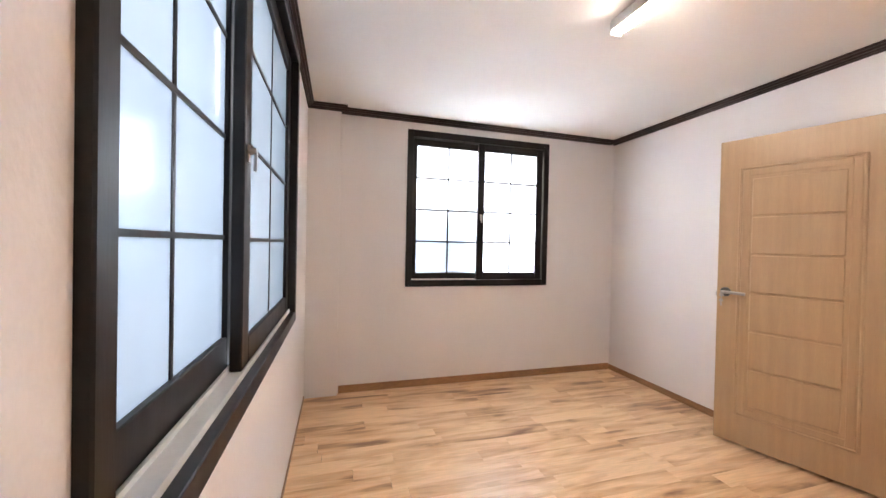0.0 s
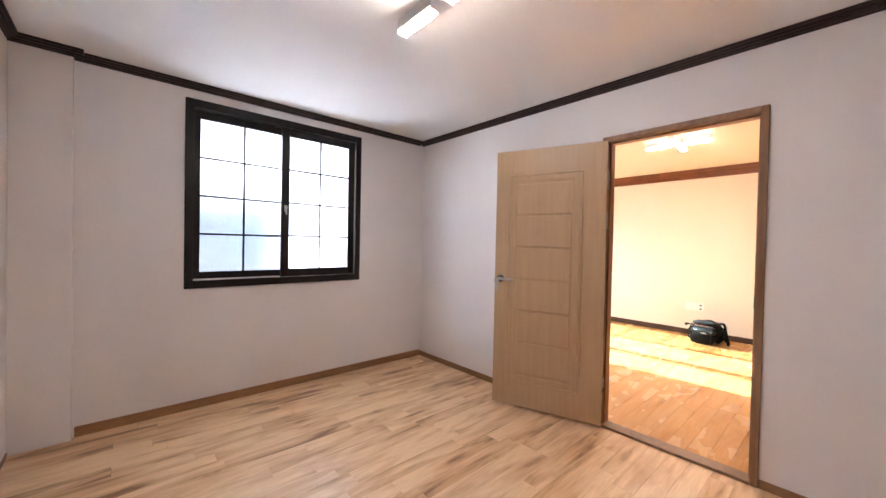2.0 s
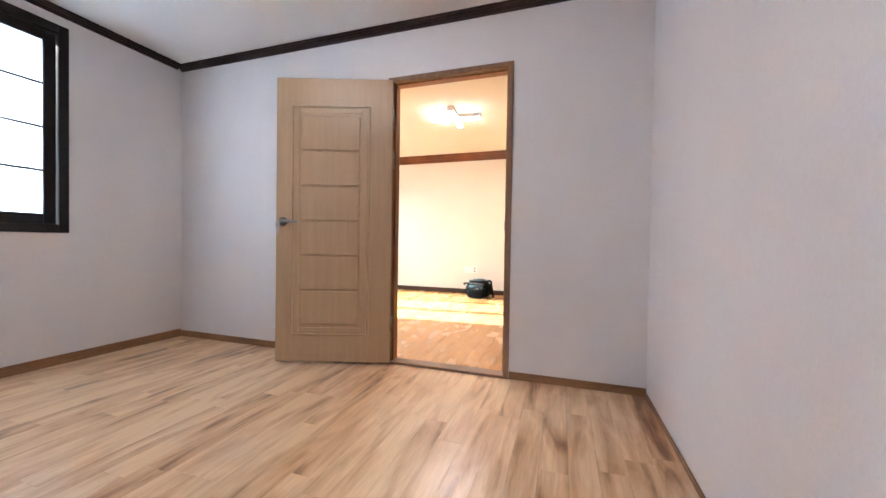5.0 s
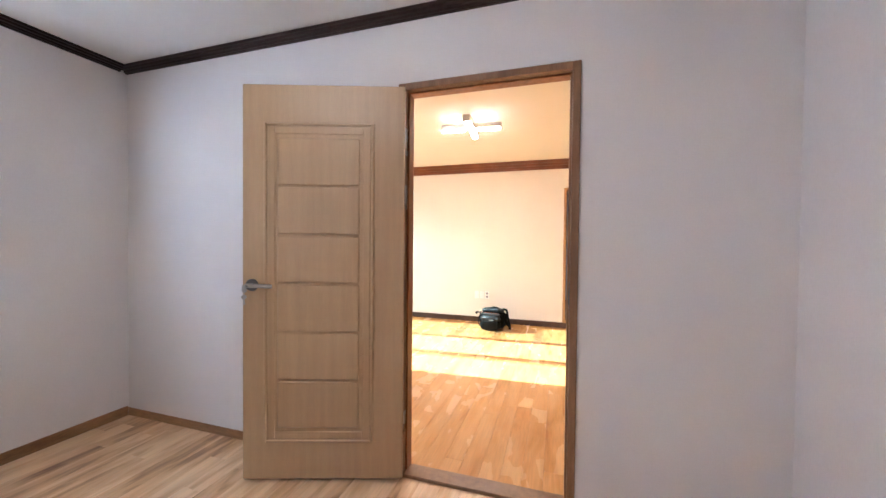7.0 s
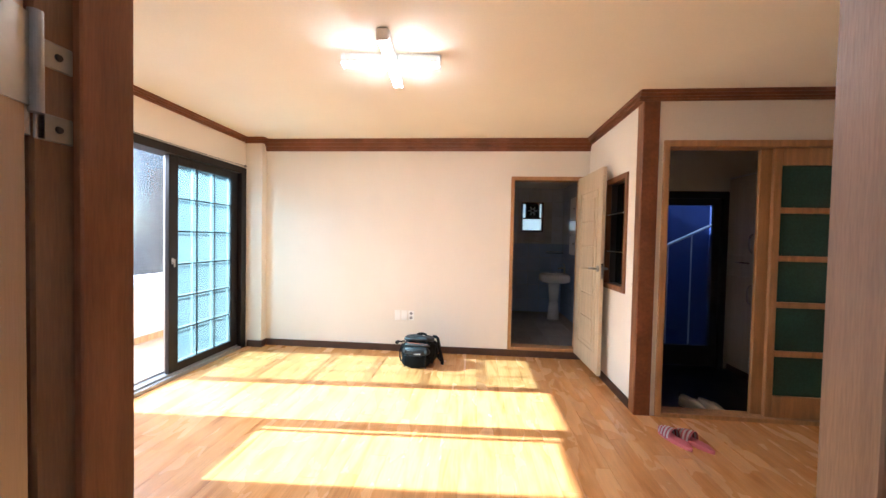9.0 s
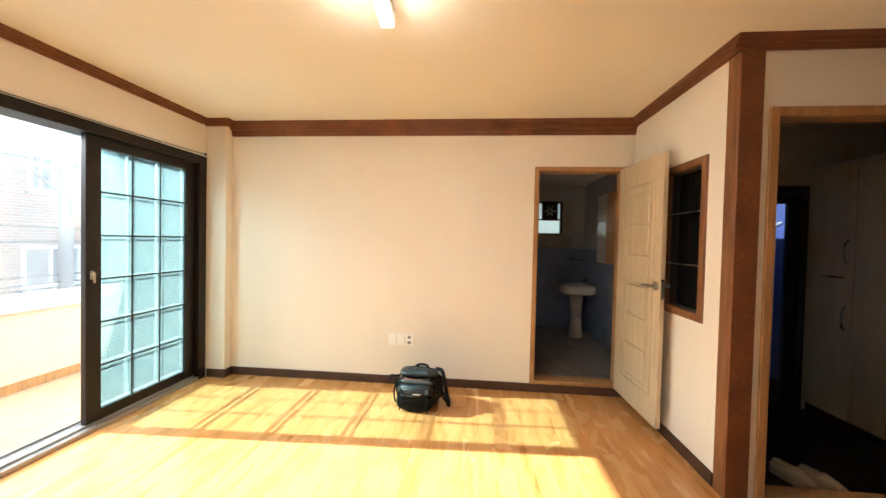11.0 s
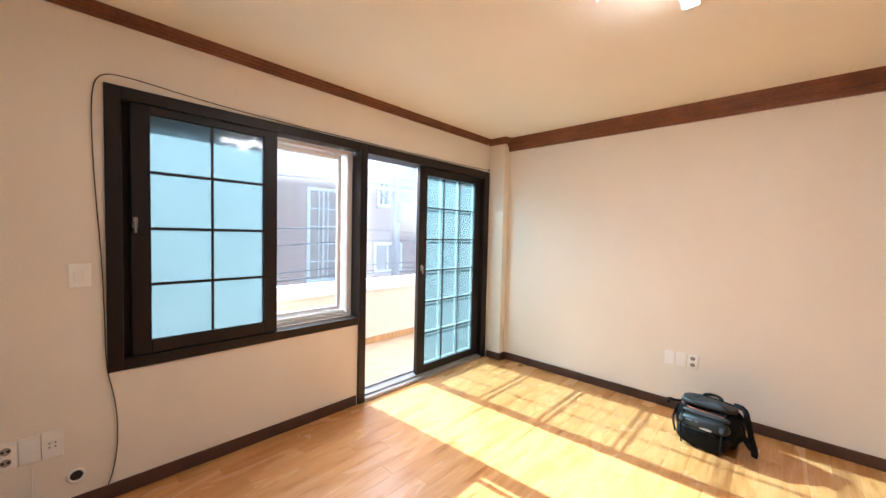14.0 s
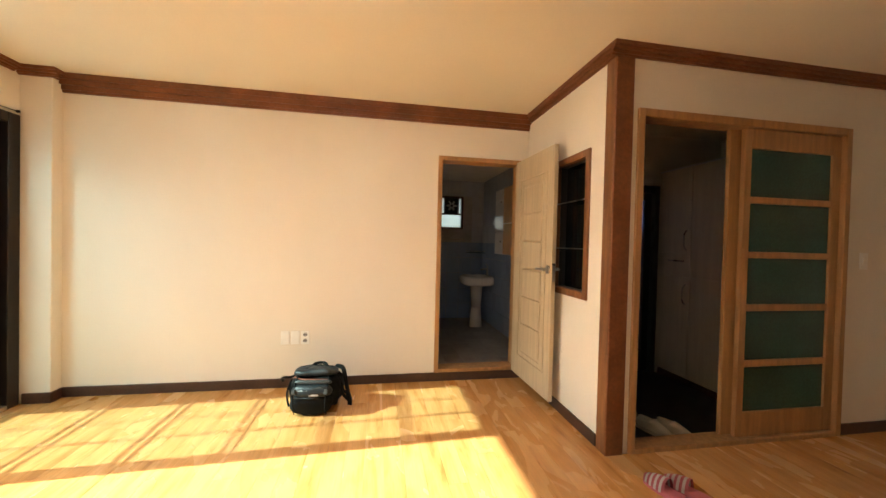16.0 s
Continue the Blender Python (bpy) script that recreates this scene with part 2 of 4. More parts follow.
BLACK_STONE = material("black_floor_tile", (0.012, 0.012, 0.013), 0.35, vary=0.2, per_piece=0.2)
# Blue outdoor light behind the front door, put into a wall colour.
BLUE_DAYLIGHT = material("blue_daylight_tone", (0.006, 0.02, 0.10), 0.6, vary=0.15, scale=2)
TEAL_DARK = material("dark_green_glass", (0.028, 0.095, 0.07), 0.22, vary=0.2, scale=1.2, bump=0.0)
FROST = frosted("frosted_glass", (0.44, 0.47, 0.50), 0.0)
FROST_TEAL = frosted("aqua_frosted_glass", (0.078, 0.118, 0.130), 0.0)
FROST_DOOR = frosted("aqua_reeded_glass", (0.135, 0.225, 0.242), 0.60, (0.62, 0.93, 0.97))
FROST_PLAIN = frosted("pale_frosted_glass", (0.90, 0.90, 0.84), 0.3)
DUSTY = frosted("dusty_clear_glass", (0.85, 0.88, 0.92), 0.970, (0.97, 0.97, 0.97))
TUBE = glow("lit_tube", (1.0, 0.93, 0.85), 27.0)
TUBE_BED = glow("lit_tube_bedroom", (1.0, 0.92, 0.83), 17.0)

CLEAR = bpy.data.materials.new("clear_glass")
CLEAR.use_nodes = True
_n, _l = CLEAR.node_tree.nodes, CLEAR.node_tree.links
_n.remove(_n["Principled BSDF"])
_t, _g, _f, _m = (_n.new("ShaderNode" + k) for k in ("BsdfTransparent", "BsdfGlossy", "Fresnel", "MixShader"))
_t.inputs["Color"].default_value = (0.95, 0.97, 0.97, 1)
_g.inputs["Roughness"].default_value = 0.02
_f.inputs["IOR"].default_value = 1.45
_l.new(_f.outputs[0], _m.inputs["Fac"])
_l.new(_t.outputs[0], _m.inputs[1])
_l.new(_g.outputs[0], _m.inputs[2])
_l.new(_m.outputs[0], _n["Material Output"].inputs["Surface"])
DARK_GLASS = material("black_glass", (0.006, 0.008, 0.008), 0.06, vary=0.05, bump=0.0)

HOUSE_GLASS = material("grey_house_glass", (0.16, 0.18, 0.20), 0.12, vary=0.1, scale=0.8, bump=0.0)
HOUSE_PALE = material("obscured_stair_glass", (0.34, 0.25, 0.22), 0.3, vary=0.1, scale=0.8, bump=0.0)

BRICK = bpy.data.materials.new("red_brick_wall")
BRICK.use_nodes = True
_n, _l = BRICK.node_tree.nodes, BRICK.node_tree.links
_b = _n["Principled BSDF"]
_b.inputs["Roughness"].default_value = 0.85
_tc, _mp, _br, _ns, _mx = (_n.new("ShaderNode" + k) for k in ("TexCoord", "Mapping", "TexBrick", "TexNoise", "Mix"))
_mp.inputs["Rotation"].default_value = (radians(90), 0, radians(90))
_l.new(_tc.outputs["Object"], _mp.inputs["Vector"])
_sep, _com = _n.new("ShaderNodeSeparateXYZ"), _n.new("ShaderNodeCombineXYZ")
_l.new(_tc.outputs["Object"], _sep.inputs[0])
_l.new(_sep.outputs["Y"], _com.inputs["X"])
_l.new(_sep.outputs["Z"], _com.inputs["Y"])
_l.new(_com.outputs[0], _br.inputs["Vector"])
_br.inputs["Scale"].default_value = 1.0
_br.inputs["Brick Width"].default_value, _br.inputs["Row Height"].default_value = 0.22, 0.08
_br.inputs["Mortar Size"].default_value = 0.012
_br.inputs["Color1"].default_value, _br.inputs["Color2"].default_value = (0.43, 0.205, 0.155, 1), (0.35, 0.155, 0.12, 1)
_br.inputs["Mortar"].default_value = (0.42, 0.36, 0.32, 1)
_ns.inputs["Scale"].default_value = 0.8
_l.new(_tc.outputs["Object"], _ns.inputs["Vector"])
_mx.data_type = "RGBA"
_mx.blend_type = "MULTIPLY"
_mx.inputs["Factor"].default_value = 0.35
_l.new(_br.outputs["Color"], _mx.inputs["A"])
_l.new(_ns.outputs["Color"], _mx.inputs["B"])
_l.new(_mx.outputs["Result"], _b.inputs["Base Color"])


# ---- building blocks ----
def add_box(bm, x0, x1, y0, y1, z0, z1):
    v = [bm.verts.new((x, y, z)) for x in (x0, x1) for y in (y0, y1) for z in (z0, z1)]
    for f in ((0, 1, 3, 2), (4, 6, 7, 5), (0, 4, 5, 1), (2, 3, 7, 6), (0, 2, 6, 4), (1, 5, 7, 3)):
        bm.faces.new([v[i] for i in f])


def boxes(*rows, bevel=0.0, seg=1):
    bm = bmesh.new()
    for r in rows:
        add_box(bm, *r)
    if bevel:
        bmesh.ops.bevel(bm, geom=list(bm.edges), offset=bevel, segments=seg, affect="EDGES", profile=0.5)
    return bm


def cyl(r0, r1, length, m=None, seg=20, bevel=0.0):
    """A cylinder or cone from z 0 to length, moved by m."""
    bm = bmesh.new()
    bmesh.ops.create_cone(bm, cap_ends=True, segments=seg, radius1=r0, radius2=r1, depth=length)
    bmesh.ops.translate(bm, verts=bm.verts, vec=(0, 0, length / 2))
    if bevel:
        bmesh.ops.bevel(bm, geom=[e for e in bm.edges if len(e.link_faces) == 2 and e.calc_face_angle() > 1], offset=bevel, segments=2, affect="EDGES", profile=0.5)
    if m is not None:
        bm.transform(m)
    return bm


def merge(*many):
    out = bmesh.new()
    for b in many:
        me = bpy.data.meshes.new("tmp")
        b.to_mesh(me)
        out.from_mesh(me)
        b.free()
        bpy.data.meshes.remove(me)
    return out


def sweep(points, r, seg=8, flat=1.0):
    """A tube along smoothed points, made as a mesh."""
    cu = bpy.data.curves.new("tmp", "CURVE")
    cu.dimensions = "3D"
    sp = cu.splines.new("NURBS")
    sp.points.add(len(points) - 1)
    for p, q in zip(sp.points, points):
        p.co = (*q, 1)
    sp.use_endpoint_u, sp.order_u, sp.resolution_u = True, 3, 6
    cu.bevel_depth, cu.bevel_resolution, cu.use_fill_caps = r, max(1, seg // 4), True
    ob = bpy.data.objects.new("tmp", cu)
    me = bpy.data.meshes.new_from_object(ob)
    bm = bmesh.new()
    bm.from_mesh(me)
    bpy.data.objects.remove(ob)
    bpy.data.curves.remove(cu)
    bpy.data.meshes.remove(me)
    return bm


def to_mesh(name, bm, mat, smooth=False):
    bmesh.ops.recalc_face_normals(bm, faces=bm.faces)
    me = bpy.data.meshes.new(name)
    bm.to_mesh(me)
    bm.free()
    me.materials.append(mat)
    for p in me.polygons:
        p.use_smooth = smooth
    return me


def part(name, bm, mat, parent, label="", smooth=False):
    ob = new(name, to_mesh(name, bm, mat, smooth))
    ob.parent = parent
    if label:
        tagged(ob, label)
    return ob


def thing(name, label, category, group="", m=None, kind=""):
    ob = new(name)
    ob.empty_display_size = 0.1
    if m is not None:
        ob.matrix_world = m
    return tagged(ob, label, category, group, kind)


def setting(name, bm, mat, label="", category="", smooth=False):
    return tagged(new(name, to_mesh(name, bm, mat, smooth)), label, category or "wall", kind="structure")


def blob(sx, sy, sz, power=3.0, seg=20, rings=12):
    """A rounded block: a superellipsoid of half sizes sx, sy, sz."""
    bm = bmesh.new()
    def sp(c):
        return math.copysign(abs(c) ** (2 / power), c)
    rows = []
    for i in range(1, rings):
        a = -math.pi / 2 + math.pi * i / rings
        rows.append([bm.verts.new((sx * sp(math.cos(a)) * sp(math.cos(b)), sy * sp(math.cos(a)) * sp(math.sin(b)), sz * sp(math.sin(a)))) for b in (2 * math.pi * k / seg for k in range(seg))])
    lo, hi = bm.verts.new((0, 0, -sz)), bm.verts.new((0, 0, sz))
    for k in range(seg):
        j = (k + 1) % seg
        for i in range(len(rows) - 1):
            bm.faces.new((rows[i][k], rows[i][j], rows[i + 1][j], rows[i + 1][k]))
        bm.faces.new((lo, rows[0][j], rows[0][k]))
        bm.faces.new((hi, rows[-1][k], rows[-1][j]))
    return bm


def moved(bm, m):
    bm.transform(m)
    return bm


# ---- the shell ----
CEIL = 2.53
XB, YA, XC = -2.145, -3.145, 1.72          # bedroom: window walls and far side wall
WALL = 0.075                                # partition with the bedroom door
XL, YF = -2.30, 3.925                       # living room: balcony wall and end wall
XE, YE = 1.765, 2.605                       # entrance box: side and front
XR = 5.0

setting("wall_bedroom_south", boxes((XB - 0.25, -1.22, YA - 0.25, YA, 0, 2.7), (0.68, XC + 0.1, YA - 0.25, YA, 0, 2.7), (-1.22, 0.68, YA - 0.25, YA, 0, 0.85), (-1.22, 0.68, YA - 0.25, YA, 2.44, 2.7)), WALLPAPER, "pale pinkish woven wallpaper on a plain wall")
setting("wall_bedroom_west", boxes((XB - 0.25, XB, YA, -2.285, 0, 2.7), (XB - 0.25, XB, -0.82, 0, 0, 2.7), (XB - 0.25, XB, -2.285, -0.82, 0, 0.935), (XB - 0.25, XB, -2.285, -0.82, 2.375, 2.7)), WALLPAPER, "pale pinkish woven wallpaper on the window wall")
setting("wall_column_bedroom", boxes((XB, XB + 0.055, YA, YA + 0.27, 0, CEIL), bevel=0.004), WALLPAPER, "shallow wallpapered corner column", "column")
setting("wall_partition", boxes((XB - 0.25, 0.005, 0, WALL, 0, 2.7), (0.88, XR, 0, WALL, 0, 2.7), (0.005, 0.88, 0, WALL, 2.095, 2.7)), WALLPAPER, "pale wallpapered partition wall with a doorway")
setting("wall_bedroom_east", boxes((XC, XC + 0.1, YA - 0.25, 0, 0, 2.7)), WALLPAPER, "plain pale wallpapered wall")
setting("ceiling_bedroom", boxes((XB - 0.25, XC + 0.1, YA - 0.25, 0, 2.494, 2.644)), CEILING_PAPER, "off-white papered ceiling", "ceiling")
setting("ceiling_living", boxes((XL - 0.2, XR + 0.1, WALL, 4.3, CEIL, CEIL + 0.15)), CEILING_LIVING, "off-white papered ceiling", "ceiling")

setting("wall_living_west", boxes((XL - 0.2, XL, WALL, 0.54, 0, 2.7), (XL - 0.2, XL, 0.54, 2.06, 0, 0.68), (XL - 0.2, XL, 0.54, 3.81, 2.15, 2.7), (XL - 0.2, XL, 3.81, YF, 0, 2.7)), WALLPAPER_LIVING, "cream wallpapered wall around the balcony windows")
setting("wall_column_living", boxes((XL, -2.09, 3.825, YF, 0, CEIL), bevel=0.004), WALLPAPER_LIVING, "shallow cream wallpapered corner column", "column")
setting("wall_living_north", boxes((XL - 0.2, 0.90, YF, YF + 0.12, 0, 2.7), (0.90, 1.69, YF, YF + 0.12, 2.075, 2.7), (0.90, 1.69, YF, YF + 0.12, 0, 0.06), (1.69, XE + 0.3, YF, YF + 0.12, 0, 2.7)), WALLPAPER_LIVING, "cream wallpapered end wall with the bathroom doorway")
setting("wall_entrance_side", boxes((XE, XE + 0.1, YE, 2.90, 0, 2.7), (XE, XE + 0.1, 3.32, YF, 0, 2.7), (XE, XE + 0.1, 2.90, 3.32, 0, 0.965), (XE, XE + 0.1, 2.90, 3.32, 1.92, 2.7)), WALLPAPER_LIVING, "cream wallpapered side wall of the entrance box")
setting("wall_entrance_front", boxes((XE, 1.95, YE + 0.005, YE + 0.1, 0, 2.7), (3.56, XR, YE + 0.005, YE + 0.1, 0, 2.7), (1.95, 3.56, YE + 0.005, YE + 0.1, 2.12, 2.7)), WALLPAPER_LIVING, "cream wallpapered wall around the entrance door")
setting("wall_living_east", boxes((XR, XR + 0.1, WALL, YE + 0.1, 0, 2.7)), WALLPAPER_LIVING, "plain cream wallpapered wall")


def crown(name, x0, x1, y0, y1, side, h, d, mat, label, top=2.53):
    """A stepped cornice under the ceiling. side: the way into the room."""
    rows = []
    for f, g0, g1 in ((1.0, 0.0, 0.34), (0.78, 0.34, 0.62), (0.45, 0.62, 0.86), (0.28, 0.86, 1.0)):
        z1, z0, e = top - h * g0, top - h * g1, d * f
        if side == "+x":
            rows.append((x0, x0 + e, y0, y1, z0, z1))
        elif side == "-x":
            rows.append((x1 - e, x1, y0, y1, z0, z1))
        elif side == "+y":
            rows.append((x0, x1, y0, y0 + e, z0, z1))
        else:
            rows.append((x0, x1, y1 - e, y1, z0, z1))
    return setting(name, boxes(*rows), mat, label, "cornice")


D = 0.048
CEIL_BED = 2.494
lab = "narrow stepped black-brown cornice under the ceiling"
crown("trim_crown_bedroom_south", XB + 0.055 + D, XC, YA, YA, "+y", 0.048, D, CROWN_DARK, lab, CEIL_BED)
crown("trim_crown_bedroom_column", XB + 0.055, XB + 0.055, YA, YA + 0.27 + D, "+x", 0.048, D, CROWN_DARK, lab, CEIL_BED)
crown("trim_crown_bedroom_column_side", XB + D, XB + 0.055, YA + 0.27, YA + 0.27, "+y", 0.048, D, CROWN_DARK, lab, CEIL_BED)
crown("trim_crown_bedroom_west", XB, XB, YA + 0.27, -D, "+x", 0.048, D, CROWN_DARK, lab, CEIL_BED)
crown("trim_crown_bedroom_north", XB, XC - D, 0, 0, "-y", 0.048, D, CROWN_DARK, lab, CEIL_BED)
crown("trim_crown_bedroom_east", XC, XC, YA + D, 0, "-x", 0.048, D, CROWN_DARK, lab, CEIL_BED)
lab = "stepped red-brown cornice under the ceiling"
crown("trim_crown_living_west", XL, XL, WALL, 3.825 - 0.05, "+x", 0.06, 0.05, CROWN_BROWN, lab)
crown("trim_crown_living_column", XL, -2.09 + 0.05, 3.825, 3.825, "-y", 0.065, 0.05, CROWN_BROWN, lab)
crown("trim_crown_living_column_side", -2.09, -2.09, 3.825, YF - 0.06, "+x", 0.065, 0.05, CROWN_BROWN, lab)
crown("trim_crown_living_north", -2.09, XE, YF, YF, "-y", 0.138, 0.06, CROWN_BROWN, "tall stepped red-brown cornice under the ceiling")
crown("trim_crown_entrance_side", XE, XE, YE, YF - 0.06, "-x", 0.075, 0.05, CROWN_BROWN, lab)
crown("trim_crown_entrance_front", XE - 0.05, XR, YE, YE, "-y", 0.075, 0.05, CROWN_BROWN, lab)
crown("trim_crown_living_south", XL + 0.05, XR, WALL, WALL, "+y", 0.065, 0.05, CROWN_BROWN, lab)


def skirting(name, row, mat, label):
    return setting(name, boxes(row, bevel=0.003), mat, label, "skirting")


lab = "wood-print vinyl turned up against the wall"
VINYL_EDGE = material("turned_up_oak_vinyl", (0.40, 0.20, 0.085), 0.42, vary=0.2, scale=2.0, fine=24, bump=0.05, stretch=(1, 1, 6))
skirting("baseboard_bedroom_west", (XB, XB + 0.008, YA + 0.28, -0.01, -0.002, 0.068), VINYL_EDGE, lab)
skirting("baseboard_bedroom_north_a", (XB, -0.02, -0.008, 0, -0.002, 0.055), VINYL_EDGE, lab)
skirting("baseboard_bedroom_north_b", (0.90, XC, -0.008, 0, -0.002, 0.05), VINYL_EDGE, lab)
skirting("baseboard_bedroom_east", (XC - 0.006, XC, YA, -0.01, -0.002, 0.03), VINYL_EDGE, lab)
skirting("baseboard_bedroom_south", (XB + 0.06, XC - 0.008, YA, YA + 0.006, -0.002, 0.03), VINYL_EDGE, lab)
lab = "dark brown wooden skirting board"
skirting("baseboard_living_west", (XL, XL + 0.012, WALL, 2.045, 0, 0.08), BASE_BROWN, lab)
skirting("baseboard_living_column", (XL + 0.03, -2.078, 3.813, 3.825, 0, 0.08), BASE_BROWN, lab)
skirting("baseboard_living_column_side", (-2.09, -2.078, 3.826, YF - 0.013, 0, 0.08), BASE_BROWN, lab)
skirting("baseboard_living_north", (-2.09, XE - 0.013, YF - 0.012, YF, 0, 0.08), BASE_BROWN, lab)
skirting("baseboard_entrance_side", (XE - 0.012, XE, YE + 0.1, YF, 0, 0.08), BASE_BROWN, lab)
skirting("baseboard_entrance_front", (3.60, XR, YE - 0.007, YE + 0.005, 0, 0.08), BASE_BROWN, lab)
skirting("baseboard_living_south_a", (XL + 0.013, -0.01, WALL, WALL + 0.012, 0, 0.08), BASE_BROWN, lab)
skirting("baseboard_living_south_b", (0.90, XR, WALL, WALL + 0.012, 0, 0.08), BASE_BROWN, lab)


# ---- windows ----
def bars(plane, off, t, u0, u1, v0, v1, cols, rows, w):
    """Thin glazing bars over a pane. plane 'x': u runs along y; 'y': u runs along x."""
    out = []
    def put(a0, a1, b0, b1, e):
        out.append((off - e, off + e, a0, a1, b0, b1) if plane == "x" else (a0, a1, off - e, off + e, b0, b1))
    for i in range(1, cols):
        c = u0 + (u1 - u0) * i / cols
        put(c - w / 2, c + w / 2, v0, v1, t)
    for j in range(1, rows):
        c = v0 + (v1 - v0) * j / rows
        put(u0, u1, c - w / 2, c + w / 2, t * 1.15)
    return out


def frame_rows(plane, d0, d1, u0, u1, v0, v1, wl, wr, wb, wt):
    rows = [(u0, u0 + wl, v0, v1), (u1 - wr, u1, v0, v1), (u0 + wl, u1 - wr, v0, v0 + wb), (u0 + wl, u1 - wr, v1 - wt, v1)]
    return [(d0, d1, a, b, c, d) if plane == "x" else (a, b, d0, d1, c, d) for a, b, c, d in rows]


def sash(parent, plane, off, thick, u0, u1, v0, v1, stile, rail, cols, rows, glass, mat, name="sash", top=None, bar=0.010):
    """A sash with its frame, pane and glazing bars."""
    top = top or rail
    s = part(name, boxes(*frame_rows(plane, off - thick / 2, off + thick / 2, u0, u1, v0, v1, stile, stile, rail, top), bevel=0.003), mat, parent)
    a, b, c, d = u0 + stile, u1 - stile, v0 + rail, v1 - top
    g = (off - 0.0025, off + 0.0025, a, b, c, d) if plane == "x" else (a, b, off - 0.0025, off + 0.0025, c, d)
    if glass in (FROST_TEAL, FROST_DOOR):
        q = bmesh.new()
        q.faces.new([q.verts.new((off, u, v)) for u, v in ((a, c), (b, c), (b, d), (a, d))])
        pane = part("pane", q, glass, s)
    else:
        pane = part("pane", boxes(g), glass, s)
    if cols > 1 or rows > 1:
        part("glazing_bars", boxes(*bars(plane, off, 0.006, a, b, c, d, cols, rows, bar)), mat, s)
    return s, pane


def latch(parent, m):
    b = part("latch", merge(boxes((-0.012, 0.012, -0.006, 0, -0.03, 0.03), bevel=0.003), cyl(0.013, 0.011, 0.022, pose(0, -0.004, 0.008, 90, 0, 0)), boxes((-0.006, 0.006, -0.028, -0.018, -0.055, 0.012), bevel=0.002)), CHROME, parent, "small silver crescent latch")
    b.matrix_local = m
    return b


# window over the side of the bedroom that the walk starts beside
wa = thing("window_1", "black-brown framed sliding window with frosted lattice panes", "window", kind="structure")
part("window_frame", boxes(*frame_rows("y", YA - 0.19, YA + 0.018, -1.225, 0.690, 0.845, 2.445, 0.055, 0.044, 0.06, 0.06), bevel=0.003), BLACK_WOOD, wa)
part("window_track", boxes((-1.168, 0.625, YA - 0.18, YA - 0.012, 0.905, 0.912), (-1.168, 0.625, YA - 0.018, YA - 0.012, 0.912, 0.925), (-1.168, 0.625, YA - 0.070, YA - 0.064, 0.912, 0.925)), WHITE_PVC, wa, "pale grey sliding track")
s1, _ = sash(wa, "y", YA - 0.096, 0.036, -0.21, 0.645, 0.915, 2.385, 0.06, 0.10, 2, 4, FROST, BLACK_WOOD, bar=0.014)
s2, _ = sash(wa, "y", YA - 0.042, 0.036, -1.168, -0.105, 0.915, 2.385, 0.085, 0.09, 2, 4, FROST, BLACK_WOOD, bar=0.014)
latch(s2, pose(-0.135, YA - 0.023, 1.60, 0, 0, 180))

wb = thing("window_2", "black-brown framed sliding window with white frosted lattice panes", "window", kind="structure")
part("window_frame", boxes(*frame_rows("x", XB - 0.14, XB + 0.018, -2.288, -0.817, 0.932, 2.378, 0.055, 0.055, 0.06, 0.06), bevel=0.003), BLACK_WOOD, wb)
part("window_track", boxes((XB - 0.012, XB - 0.006, -2.233, -1.585, 0.992, 0.997), (XB - 0.055, XB - 0.05, -2.233, -1.585, 0.992, 1.0)), WHITE_PVC, wb, "pale grey sliding track")
sash(wb, "x", XB - 0.075, 0.036, -2.231, -1.505, 0.993, 2.318, 0.05, 0.06, 2, 4, FROST, BLACK_WOOD, bar=0.015)
s2, _ = sash(wb, "x", XB - 0.028, 0.036, -1.58, -0.874, 0.993, 2.318, 0.065, 0.07, 2, 4, FROST, BLACK_WOOD, bar=0.015)
# Added second pane outside, only to dim the lower left glass.
part("dimming_pane", boxes((XB - 0.205, XB - 0.20, -2.225, -1.50, 0.995, 1.70)), FROST, wb, "added frosted pane that dims the lower left of the window")
latch(s2, pose(XB - 0.008, -1.548, 1.60, 0, 0, 90) )

# balcony side of the living room: a window and a sliding door in one dark frame
lw = thing("window_3", "black-brown double window, aqua frosted sash slid aside", "window", kind="structure")
F0, F1 = XL - 0.10, XL + 0.018
# The last box is an added black filler for the shaded gap beside the sash.
part("window_frame", boxes((F0, F1, 0.535, 0.60, 0.675, 2.16), (F0, F1, 0.60, 2.055, 0.675, 0.735), (F0, F1, 0.60, 2.055, 2.095, 2.16), (F0, XL - 0.045, 0.60, 0.67, 0.735, 2.095), bevel=0.003), BLACK_WOOD, lw)
s1, _ = sash(lw, "x", XL - 0.02, 0.04, 0.635, 1.40, 0.737, 2.093, 0.085, 0.075, 2, 4, FROST_TEAL, BLACK_WOOD, top=0.045, bar=0.014)
latch(s1, pose(XL + 0.002, 0.652, 1.46, 0, 0, 90))
part("outer_frame", boxes(*frame_rows("x", XL - 0.20, XL - 0.101, 0.60, 2.055, 0.735, 2.095, 0.03, 0.045, 0.03, 0.03), bevel=0.003), WHITE_PVC, lw, "white plastic outer window frame")
part("outer_track", boxes((XL - 0.19, XL - 0.185, 0.64, 2.005, 0.765, 0.785), (XL - 0.15, XL - 0.145, 0.64, 2.005, 0.765, 0.785), (XL - 0.115, XL - 0.11, 0.64, 2.005, 0.765, 0.785)), WHITE_PVC, lw)
